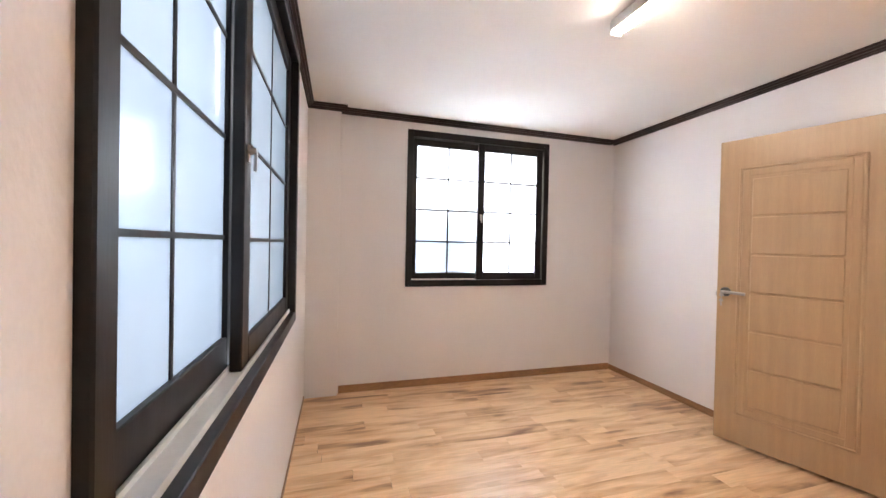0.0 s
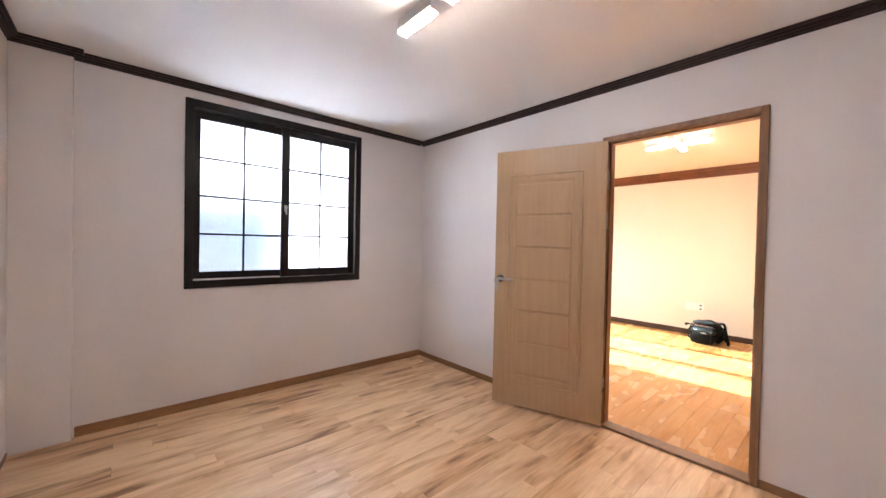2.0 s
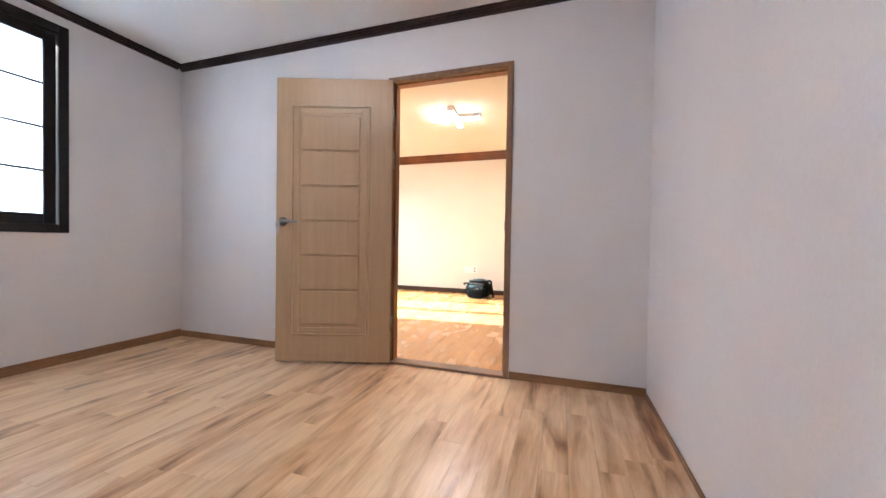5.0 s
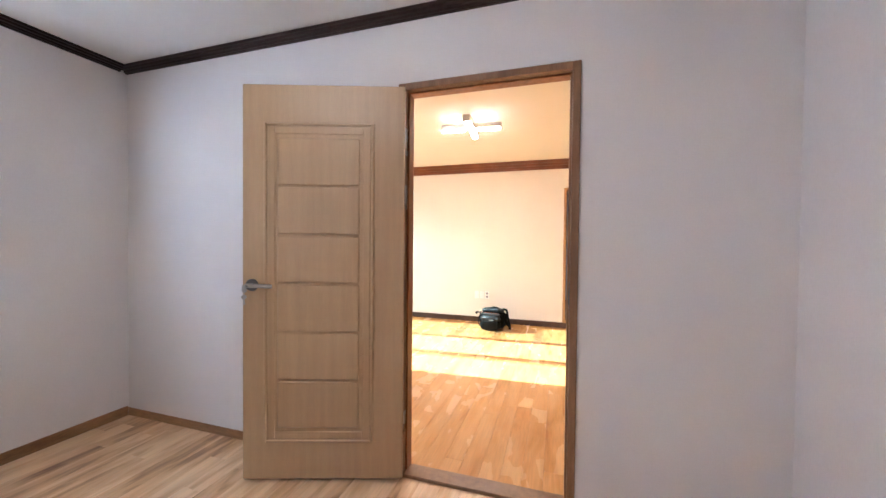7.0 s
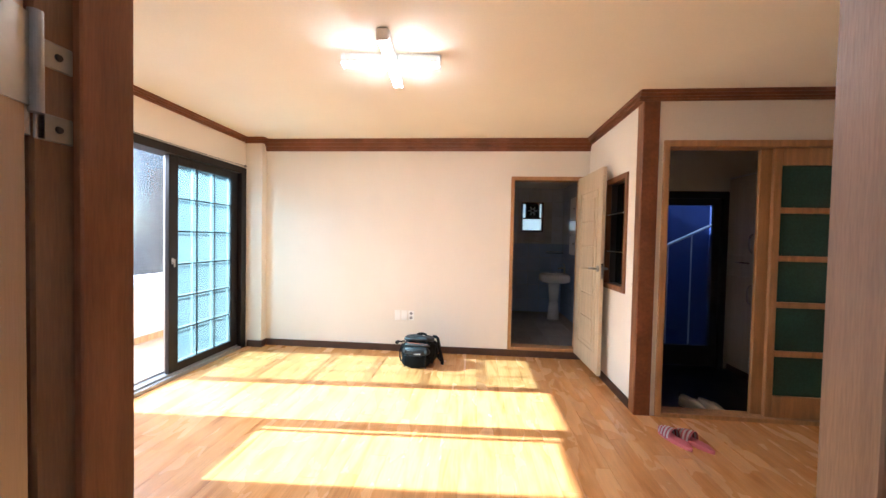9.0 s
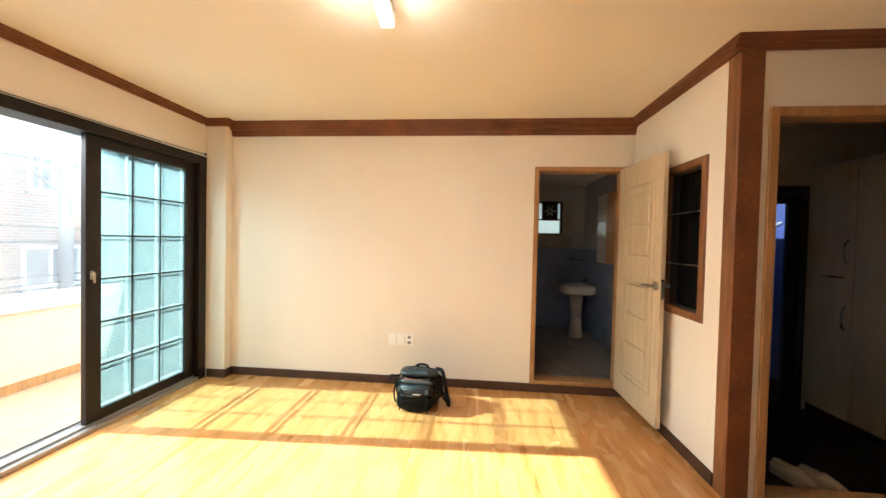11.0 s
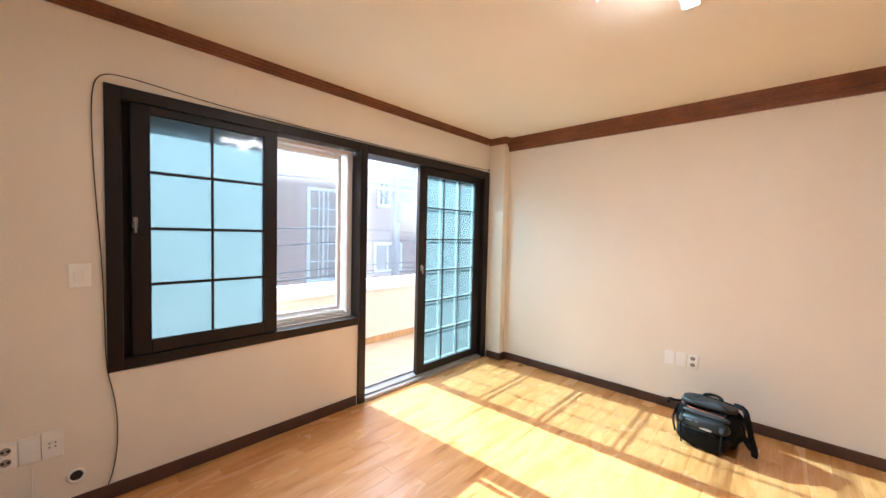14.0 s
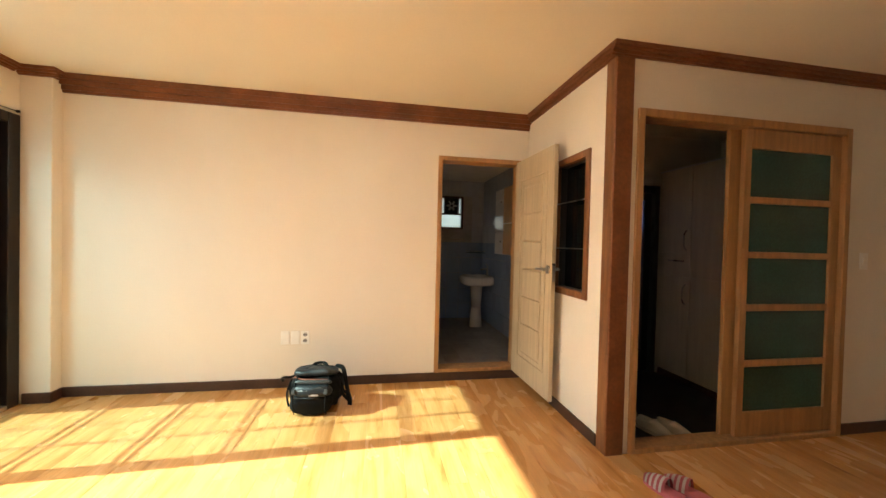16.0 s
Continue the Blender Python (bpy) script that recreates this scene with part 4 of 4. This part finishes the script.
sk = thing("pedestal_sink", "white ceramic pedestal washbasin by the tiled wall", "sink", m=pose(1.855, 6.0, BZ, 0, 0, 0))
bas = blob(0.245, 0.27, 0.085, 3.6, 28, 14)
for v in bas.verts:
    r = math.hypot(v.co.x / 0.245, v.co.y / 0.27)
    if v.co.z > 0.02 and r < 0.82:
        v.co.z = 0.075 - 0.10 * (1 - (r / 0.82) ** 2)
part("basin", moved(bas, Matrix.Translation((0, 0, 0.715))), CERAMIC, sk, smooth=True)
part("pedestal", merge(cyl(0.105, 0.072, 0.30, None, 24), cyl(0.072, 0.10, 0.36, Matrix.Translation((0, 0, 0.30)), 24)), CERAMIC, sk, smooth=True)
part("tap", merge(cyl(0.018, 0.015, 0.10, Matrix.Translation((0.17, 0, 0.79))), sweep([(0.17, 0, 0.88), (0.13, 0, 0.90), (0.06, 0, 0.87)], 0.011), sweep([(0.17, 0, 0.89), (0.18, 0, 0.94), (0.14, 0, 0.965)], 0.007)), CHROME, sk, "steel mixer tap", smooth=True)

bc = thing("bathroom_cabinet", "white wall cabinet with mirror doors", "cabinet", m=pose(BX1 - 0.009, 4.80, 1.16))
part("body", boxes((-0.14, 0, 0, 0.66, 0, 0.87), bevel=0.003), WHITE_PVC, bc)
for i, (z0, z1) in enumerate(((0.0, 0.29), (0.295, 0.52), (0.525, 0.87))):
    d = part("door", boxes((-0.158, -0.141, 0.335, 0.655, z0 + 0.004, z1 - 0.004), bevel=0.002), WHITE_PVC if i != 1 else CERAMIC, bc)
    if i != 1:
        part("knob", cyl(0.014, 0.010, 0.02, pose(-0.158, 0.40, z0 + 0.17, 0, -90, 0), 12), CHROME, d)
for z0, z1 in ((0.0, 0.40), (0.405, 0.87)):
    part("door", boxes((-0.158, -0.141, 0.005, 0.325, z0 + 0.004, z1 - 0.004), bevel=0.002), HONEY_LIGHT, bc, "honey wood door")
part("end_panel", boxes((-0.158, -0.002, -0.014, -0.001, 0.002, 0.868), bevel=0.002), HONEY_LIGHT, bc, "honey wood end panel")
sh = thing("corner_shelf", "small glass corner shelf on the tiled wall", "shelf", m=pose(BX1, BY1, 1.14))
part("plate", boxes((-0.30, -0.012, -0.16, -0.012, 0, 0.008), bevel=0.002), TEAL_DARK, sh)
part("rail", sweep([(-0.30, -0.012, 0.03), (-0.29, -0.16, 0.03), (-0.012, -0.16, 0.03)], 0.005), CHROME, sh, smooth=True)
to = thing("towel_rail", "steel towel rail on the tiled wall", "towel rail", m=pose(1.42, BY1 - 0.012, 1.36))
part("bar", sweep([(0, -0.06, 0), (0.18, -0.06, 0), (0.36, -0.06, 0)], 0.008), CHROME, to, smooth=True)
for x in (0.02, 0.34):
    part("bracket", boxes((x - 0.01, x + 0.01, -0.065, 0, -0.012, 0.012), bevel=0.002), CHROME, to)

# ---- lamps ----
def tube_arm(parent, m, length, lit):
    a = part("arm", boxes((0.045, length, -0.038, 0.038, 0.002, 0.054), bevel=0.003), WHITE_PVC, parent)
    a.matrix_local = m
    bm = moved(blob(length / 2 - 0.03, 0.027, 0.010, 4.0, 20, 10), Matrix.Translation((length / 2 + 0.025, 0, -0.004)))
    t = part("diffuser", bm, lit, a, "lit white diffuser", smooth=True)
    part("end_cap", boxes((length, length + 0.012, -0.034, 0.034, -0.018, 0.05), bevel=0.004), WHITE_PVC, a)


cl = thing("ceiling_lamp", "lit white cross-shaped ceiling tube lamp", "lamp", m=pose(-0.09, 1.98, CEIL - 0.055))
part("base", boxes((-0.045, 0.045, -0.045, 0.045, -0.005, 0.055), bevel=0.006, seg=2), WHITE_PVC, cl)
for i in range(4):
    tube_arm(cl, pose(0, 0, 0, 0, 0, 4 + 90 * i), 0.31, TUBE)
cl = thing("ceiling_lamp", "lit white straight ceiling tube lamp", "lamp", m=pose(-0.10, -1.525, CEIL_BED - 0.055))
part("base", boxes((-0.045, 0.045, -0.035, 0.035, -0.012, 0.055), bevel=0.006, seg=2), WHITE_PVC, cl)
for i in range(2):
    tube_arm(cl, pose(0, 0, 0, 0, 0, 180 * i), 0.315, TUBE_BED)


# ---- switches and sockets ----
def plate(name, label, cat, m, w, h, kind):
    t = thing(name, label, cat, "wall plates", m)
    part("plate", boxes((-w / 2, w / 2, -0.008, 0, -h / 2, h / 2), bevel=0.003, seg=2), WHITE_PLASTIC, t)
    if kind == "socket":
        for z in (-0.026, 0.026):
            part("socket_ring", cyl(0.021, 0.019, 0.006, pose(0, -0.006, z, 90, 0, 0), 20), WHITE_PLASTIC, t)
            # Flat grey disc and dark dots stand in for shade in recess and holes.
            part("socket_shade_disc", cyl(0.0175, 0.0175, 0.001, pose(0, -0.0118, z, 90, 0, 0), 20), GREY_ALU, t, "grey disc for the shade in the round recess")
            part("socket_holes", merge(cyl(0.0062, 0.0062, 0.002, pose(-0.009, -0.0122, z, 90, 0, 0), 10), cyl(0.0062, 0.0062, 0.002, pose(0.009, -0.0122, z, 90, 0, 0), 10)), DARK_PLASTIC, t)
    elif kind == "switch":
        part("rocker", moved(boxes((-w * 0.25, w * 0.25, -0.014, -0.007, -h * 0.22, h * 0.22), bevel=0.002), pose(0, 0, 0, 3, 0, 0)), WHITE_PLASTIC, t)
    elif kind == "tv":
        part("jack", cyl(0.012, 0.012, 0.005, pose(0, -0.007, 0, 90, 0, 0)), WHITE_PLASTIC, t)
        # Dark dots on the jack give the shade inside its holes.
        part("jack_hole", merge(*[cyl(0.003, 0.003, 0.002, pose(dx, -0.0115, dz, 90, 0, 0), 8) for dx, dz in ((-0.010, -0.010), (0.010, -0.010), (0.010, 0.010), (-0.010, 0.010))]), DARK_PLASTIC, t)
    else:
        part("cover", boxes((-w * 0.38, w * 0.38, -0.0105, -0.007, -h * 0.40, h * 0.40), bevel=0.001), WHITE_PLASTIC, t)
    return t


plate("wall_socket", "ivory double wall socket above the skirting", "socket", pose(-0.262, YF, 0.435), 0.072, 0.118, "socket")
plate("blank_plate", "ivory blank wall plate beside the socket", "wall plate", pose(-0.345, YF, 0.435), 0.072, 0.118, "blank")
plate("blank_plate", "ivory blank wall plate beside the socket", "wall plate", pose(-0.428, YF, 0.435), 0.072, 0.118, "blank")
plate("light_switch", "square ivory light switch beside the window", "switch", pose(XL, 0.44, 1.19, 0, 0, 90), 0.082, 0.116, "switch")
plate("wall_socket", "ivory double wall socket low on the wall", "socket", pose(XL, 0.191, 0.379, 0, 0, 90), 0.070, 0.125, "socket")
plate("blank_plate", "ivory blank plate low on the wall", "wall plate", pose(XL, 0.263, 0.379, 0, 0, 90), 0.070, 0.125, "blank")
plate("aerial_socket", "ivory aerial socket plate low on the wall", "socket", pose(XL, 0.336, 0.379, 0, 0, 90), 0.072, 0.135, "tv")
lead = thing("telephone_lead", "thin white lead hanging from the wall plate", "cable", m=pose(XL, 0, 0))
part("wire", sweep([(0.006, 0.268, 0.318), (0.016, 0.272, 0.26), (0.018, 0.268, 0.16), (0.020, 0.275, 0.06), (0.035, 0.29, 0.006), (0.07, 0.34, 0.005), (0.10, 0.42, 0.005), (0.12, 0.47, 0.005)], 0.0024), WHITE_PLASTIC, lead, smooth=True)
plate("light_switch", "ivory light switch beside the entrance door", "switch", pose(3.75, YE + 0.005, 1.235), 0.07, 0.118, "switch")
ph = thing("pipe_hole", "dark round pipe hole low in the wall", "hole", m=pose(XL, 0.415, 0.185))
part("ring", moved(sweep([(0.030 * math.cos(a), 0, 0.030 * math.sin(a)) for a in (2 * math.pi * k / 12 for k in range(13))], 0.006), pose(0.003, 0, 0, 0, 0, 90)), WHITE_PLASTIC, ph, smooth=True)
# Dark disc on the wall for the shaded inside of the hole.
part("hole_shade", cyl(0.029, 0.029, 0.004, pose(0, 0, 0, 0, 90, 0)), DARK_PLASTIC, ph)
ca = thing("cable", "thin black cable pinned round the window frame", "cable", m=pose(XL, 0, 0))
part("wire", sweep([(0.012, 3.80, 2.185), (0.01, 3.2, 2.172), (0.012, 2.2, 2.17), (0.012, 1.3, 2.172), (0.012, 0.9, 2.19), (0.012, 0.62, 2.215), (0.010, 0.515, 2.20), (0.008, 0.488, 2.08), (0.008, 0.495, 1.7), (0.010, 0.518, 1.3), (0.012, 0.527, 1.0), (0.010, 0.529, 0.70), (0.010, 0.56, 0.55), (0.010, 0.575, 0.35), (0.012, 0.555, 0.15), (0.014, 0.53, 0.085)], 0.0026), DARK_PLASTIC, ca, smooth=True)
part("pin", boxes((0.0, 0.022, 3.795, 3.81, 2.178, 2.195), bevel=0.002), DARK_PLASTIC, ca)

# ---- backpack ----
bg = thing("backpack", "black nylon backpack lying against the wall, straps loose", "backpack", m=pose(-0.098, 3.53, 0.0, 0, 0, -6))


def crumple(bm, soft, hard, floor_z=0.0):
    """Soft sagging folds and fine creases, flat where it rests."""
    for v in bm.verts:
        p = v.co.copy()
        v.co += soft * noise.noise_vector(p * 7) + hard * abs(noise.noise(p * 21)) * noise.noise_vector(p * 15)
        v.co.z = max(v.co.z, floor_z)
    return bm


main = moved(blob(0.180, 0.165, 0.130, 3.4, 48, 28), Matrix.Translation((0, 0.01, 0.132)))
for v in main.verts:
    if v.co.z > 0.15:
        v.co.y += 0.03 * (v.co.z - 0.15) / 0.12
part("body", crumple(main, 0.030, 0.05), BAG_CLOTH, bg, smooth=True)
part("base_pocket", crumple(moved(blob(0.155, 0.080, 0.082, 2.6, 40, 20), pose(0.0, -0.125, 0.083, 8, 0, 0)), 0.018, 0.035), BAG_CLOTH, bg, "bulging rounded front pocket", smooth=True)
part("upper_pocket", crumple(moved(blob(0.140, 0.055, 0.048, 2.8, 36, 16), pose(0, -0.150, 0.178, -18, 0, 0)), 0.014, 0.03), BAG_SHINE, bg, "upper pocket, slate-toned for its sheen", smooth=True)
# Solid black piece under the lid gives the shade of the gap.
part("opening_shade", moved(blob(0.135, 0.030, 0.018, 3.0, 28, 10), pose(0.01, -0.125, 0.232, -12, 0, 0)), DARK_PLASTIC, bg, "dark piece for the shade in the half-open zip", smooth=True)
part("lid", crumple(moved(blob(0.162, 0.118, 0.030, 3.0, 44, 16), pose(0, 0.012, 0.270, -9, 0, 0)), 0.016, 0.035), BAG_SHINE, bg, "padded top flap, slate-grey for its sheen", smooth=True)
for y, z in ((-0.055, 0.287), (-0.01, 0.296), (0.04, 0.302)):
    part("lid_seam", sweep([(-0.135, y, z - 0.012), (-0.06, y - 0.008, z + 0.002), (0.03, y + 0.004, z + 0.004), (0.135, y - 0.004, z - 0.010)], 0.0045), BAG_CLOTH, bg, smooth=True)
part("piping", sweep([(-0.158, -0.03, 0.240), (-0.12, -0.112, 0.248), (0, -0.128, 0.252), (0.12, -0.112, 0.243), (0.158, -0.02, 0.228)], 0.0045), BAG_RED, bg, "rust-red zip piping", smooth=True)
part("carry_handle", sweep([(-0.055, 0.095, 0.285), (-0.045, 0.125, 0.296), (0.045, 0.128, 0.294), (0.055, 0.095, 0.280)], 0.011), BAG_CLOTH, bg, smooth=True)
part("strap", sweep([(0.13, 0.10, 0.275), (0.185, 0.07, 0.292), (0.215, 0.01, 0.22), (0.245, -0.025, 0.115), (0.268, -0.03, 0.050), (0.262, -0.045, 0.022)], 0.017), BAG_CLOTH, bg, "padded shoulder strap", smooth=True)
part("strap", sweep([(0.155, 0.02, 0.22), (0.200, -0.03, 0.18), (0.205, -0.05, 0.12), (0.240, -0.045, 0.07), (0.275, -0.05, 0.045)], 0.012), BAG_CLOTH, bg, smooth=True)
part("strap", sweep([(0.17, 0.05, 0.12), (0.215, 0.03, 0.10), (0.245, 0.0, 0.06), (0.25, -0.01, 0.012)], 0.009), BAG_CLOTH, bg, smooth=True)
part("strap", sweep([(-0.165, 0.0, 0.235), (-0.205, -0.02, 0.225), (-0.235, -0.03, 0.238), (-0.250, -0.04, 0.222), (-0.235, -0.045, 0.205)], 0.0095), BAG_CLOTH, bg, smooth=True)
part("strap", sweep([(-0.17, -0.06, 0.225), (-0.19, -0.10, 0.17), (-0.185, -0.12, 0.10), (-0.165, -0.13, 0.05)], 0.007), BAG_CLOTH, bg, smooth=True)
part("buckle", moved(boxes((-0.018, 0.018, -0.006, 0.006, -0.014, 0.014), bevel=0.003), pose(-0.243, -0.04, 0.222, 0, 30, 20)), DARK_PLASTIC, bg)
for x in (-0.115, 0.115):
    belt = part("side_belt", sweep([(x, -0.085, 0.268), (x, -0.165, 0.220), (x * 1.02, -0.205, 0.150), (x * 0.98, -0.200, 0.060), (x, -0.17, 0.012)], 0.0055), BAG_CLOTH, bg, smooth=True)
    part("buckle", moved(boxes((-0.013, 0.013, -0.005, 0.005, -0.018, 0.018), bevel=0.003), pose(x, -0.196, 0.186, -28, 0, 0)), DARK_PLASTIC, belt)
part("zip", sweep([(-0.125, -0.178, 0.186), (-0.05, -0.203, 0.196), (0.05, -0.204, 0.196), (0.125, -0.178, 0.184)], 0.0035), GREY_ALU, bg, "worn grey zip", smooth=True)
part("zip", sweep([(-0.135, -0.165, 0.130), (-0.06, -0.204, 0.142), (0.06, -0.205, 0.142), (0.135, -0.165, 0.128)], 0.004), BAG_SHINE, bg, smooth=True)
part("badge", moved(boxes((-0.035, 0.035, -0.003, 0.003, -0.008, 0.008), bevel=0.002), pose(0.03, -0.207, 0.166, -14, 0, 0)), GREY_ALU, bg, "small grey badge plate")

# ---- balcony and outside ----
XO = -3.62
setting("floor_balcony", boxes((XO - 0.15, XL - 0.2, -0.4, 5.3, -0.25, -0.01)), BALCONY_TILE, "pale peach balcony floor", "floor")
setting("wall_balcony_parapet", boxes((XO - 0.15, XO, -0.4, 5.3, -0.25, 0.69)), BEIGE_WALL, "peach painted balcony parapet")
setting("wall_balcony_end_a", boxes((XO, XL - 0.2, 5.2, 5.3, -0.25, 2.4)), BEIGE_WALL, "peach painted balcony end wall")
setting("wall_balcony_end_b", boxes((XO, XL - 0.2, -0.4, -0.3, -0.25, 2.4)), BEIGE_WALL, "peach painted balcony end wall")
skirting("baseboard_balcony", (XO, XO + 0.012, -0.3, 5.2, -0.01, 0.075), FRAME_ORANGE, "brown balcony skirting board")
wo = thing("window_5", "white framed balcony glazing above the parapet", "window", kind="structure")
part("window_sill", boxes((XO - 0.16, XO + 0.03, -0.4, 5.3, 0.69, 0.74), bevel=0.004), WHITE_PVC, wo)
part("window_frame", boxes((XO - 0.12, XO - 0.03, -0.4, 5.3, 0.741, 0.83), bevel=0.004), WHITE_PVC, wo)
for y in (-0.35, 1.35, 5.25):
    part("mullion", boxes((XO - 0.10, XO - 0.04, y - 0.03, y + 0.03, 0.831, 3.3), bevel=0.003), WHITE_PVC, wo)
for a, b in ((-0.32, 1.32), (1.38, 5.22)):
    p = part("pane", boxes((XO - 0.075, XO - 0.07, a, b, 0.831, 3.3)), DUSTY, wo)
    p.visible_shadow = False

tagged(new("ground", to_mesh("ground", boxes((-400, 400, -400, 400, -3.6, -3.5)), ASPHALT)), "grey asphalt ground", "ground", kind="structure")
setting("wall_outer_base", boxes((XO - 0.15, XR, YA - 0.25, 6.7, -3.5, -0.26)), CONCRETE, "rendered lower storey wall")

bd = thing("brick_building", "red-brown brick apartment block across the lane", "building", m=pose(-11.5, 0, -3.5))
X = 0.0
holes = [(6.15, 7.35, 3.2, 6.4), (9.05, 9.65, 6.0, 7.0), (8.9, 10.3, 3.4, 4.5), (11.6, 12.6, 5.6, 6.9), (2.4, 3.9, 3.6, 5.2), (-1.5, 0.0, 3.6, 5.2), (-6.0, -4.6, 3.6, 5.2)]
part("wall", boxes((-8, -0.12, -14, 18, 0, 8.5)), BRICK, bd)
ys = sorted({-14.0, 18.0, *[h[0] for h in holes], *[h[1] for h in holes]})
rows = []
for a, b in zip(ys, ys[1:]):
    cuts = sorted((h[2], h[3]) for h in holes if h[0] <= a and b <= h[1])
    z = 0.0
    for c, d in cuts:
        rows.append((-0.12, 0, a, b, z, c))
        z = d
    rows.append((-0.12, 0, a, b, z, 8.5))
part("wall_face", boxes(*rows), BRICK, bd)
part("roof", boxes((-8.1, 0.12, -14.1, 18.1, 8.5, 8.68), bevel=0.02), CONCRETE, bd)
for k, (a, b, c, d) in enumerate(holes):
    w = part("window", boxes((-0.119, -0.10, a + 0.05, b - 0.05, c + 0.05, d - 0.05)), HOUSE_GLASS if k else HOUSE_PALE, bd)
    part("frame", boxes(*frame_rows("x", -0.10, 0.03, a - 0.03, b + 0.03, c - 0.03, d + 0.03, 0.12, 0.10, 0.10, 0.10), (-0.10, -0.02, (a + b) / 2 - 0.03, (a + b) / 2 + 0.03, c + 0.07, d - 0.07), bevel=0.01), WHITE_PVC, w)
    if k == 0:
        part("lattice", boxes(*bars("x", -0.06, 0.02, a + 0.09, b - 0.07, c + 0.07, d - 0.07, 3, 5, 0.03)), WHITE_PVC, w)
    part("sill", boxes((-0.02, 0.14, a - 0.08, b + 0.08, c - 0.10, c - 0.031), bevel=0.01), CONCRETE, w)

pl = thing("utility_pole", "grey concrete utility pole with cross arms", "utility pole", m=pose(-9.2, 8.1, -3.5))
part("pole", cyl(0.16, 0.11, 8.6, None, 16), CONCRETE, pl, smooth=True)
for z, w in ((6.3, 0.9), (6.75, 0.7)):
    part("cross_arm", boxes((-0.05, 0.05, -w - 0.4, w, z, z + 0.09), bevel=0.01), GREY_ALU, pl)
part("brace", sweep([(0, -0.7, 6.3), (0, -0.4, 6.0), (0, 0, 5.7)], 0.03), GREY_ALU, pl)
part("transformer", cyl(0.2, 0.2, 0.6, Matrix.Translation((0.3, 0.1, 5.3)), 16, 0.03), GREY_ALU, pl, smooth=True)
for k, (za, zb, sag) in enumerate(((2.75, 3.1, 0.35), (2.1, 1.6, 0.5), (1.0, 1.3, 0.4), (0.6, 0.2, 0.35), (0.3, 0.5, 0.25), (0.0, 0.35, 0.3))):
    part("cable", sweep([(-0.2 + 0.1 * k, -16, za + 4.0), (-0.2 + 0.1 * k, -8, (za + zb) / 2 - sag + 3.5), (-0.05, 0, zb + 3.5), (-0.2 + 0.1 * k, 4, zb - sag + 3.5), (-0.2 + 0.1 * k, 10, za + 3.5)], 0.014), DARK_PLASTIC, pl, "black overhead cable", smooth=True)

# ---- floors, plank by plank ----
def planks(floor, x0, x1, y0, y1, width, length, mat, seed, keep=lambda x, y: True):
    rnd = random.Random(seed)
    rows = max(1, round((x1 - x0) / width))
    w = (x1 - x0) / rows
    shapes = {}
    for i in range(rows):
        xa = x0 + i * w
        y = y0 - rnd.random() * length
        while y < y1:
            a, b = max(y, y0), min(y + length, y1)
            y += length
            if b - a < 0.03 or not keep(xa + w / 2, (a + b) / 2):
                continue
            key = round(b - a, 3)
            if key not in shapes:
                shapes[key] = to_mesh("plank", boxes((0.0005, w - 0.0005, 0.0006, b - a - 0.0006, -0.006, 0.0)), mat)
            o = new("plank", shapes[key])
            o.location = (xa, a, 0)
            o.parent = floor


def tiles(wall, plane, off, u0, u1, v0, v1, tw, th, mat, mat_hi=None, z_split=1e9, skip=None):
    nu, nv = max(1, round((u1 - u0) / tw)), max(1, round((v1 - v0) / th))
    w, h = (u1 - u0) / nu, (v1 - v0) / nv
    g = 0.0025
    rows = {"y": (g, w - g, -0.008, 0, g, h - g), "x": (-0.008, 0, g, w - g, g, h - g), "z": (g, w - g, g, h - g, 0, 0.006)}[plane]
    lo = to_mesh("tile", boxes(rows), mat)
    hi = to_mesh("tile", boxes(rows), mat_hi or mat)
    for i in range(nu):
        for j in range(nv):
            u, v = u0 + i * w, v0 + j * h
            if skip and u + w > skip[0] and u < skip[1] and v + h > skip[2] and v < skip[3]:
                continue
            o = new("tile", hi if v > z_split else lo)
            o.location = {"y": (u, off, v), "x": (off, u, v), "z": (u, v, off)}[plane]
            o.parent = wall


fl1 = setting("floor_bedroom", boxes((XB - 0.02, XC + 0.02, YA - 0.02, 0.0, -0.24, -0.0025)), FLOOR_JOINT, "wood-print vinyl floor in brown oak tones", "floor")
planks(fl1, XB, XC, YA, 0.0, 0.115, 0.78, FLOOR_BED, 4)
fl2 = setting("floor_living", boxes((XL - 0.02, XR, 0.0, YE + 0.0, -0.24, -0.0025), (XL - 0.02, XE + 0.05, YE, YF + 0.05, -0.24, -0.0025)), FLOOR_JOINT_L, "glossy honey oak vinyl floor", "floor")
planks(fl2, XL, XE, WALL, YF, 0.112, 1.1, FLOOR_LIVING, 7)
planks(fl2, XE, XR, WALL, YE, 0.112, 1.1, FLOOR_LIVING, 8)
tiles(wbn, "y", BY1, BX0, BX1, BZ, 2.35, 0.20, 0.25, TILE_BLUE, TILE_PALE, 1.2, (1.34, 1.76, 1.53, 2.09))
tiles(wbe, "x", BX1, BY0, BY1, BZ, 2.35, 0.20, 0.25, TILE_BLUE, TILE_PALE, 1.2)
tiles(flb, "z", BZ, BX0, BX1, BY0, BY1, 0.2, 0.2, TILE_FLOOR)
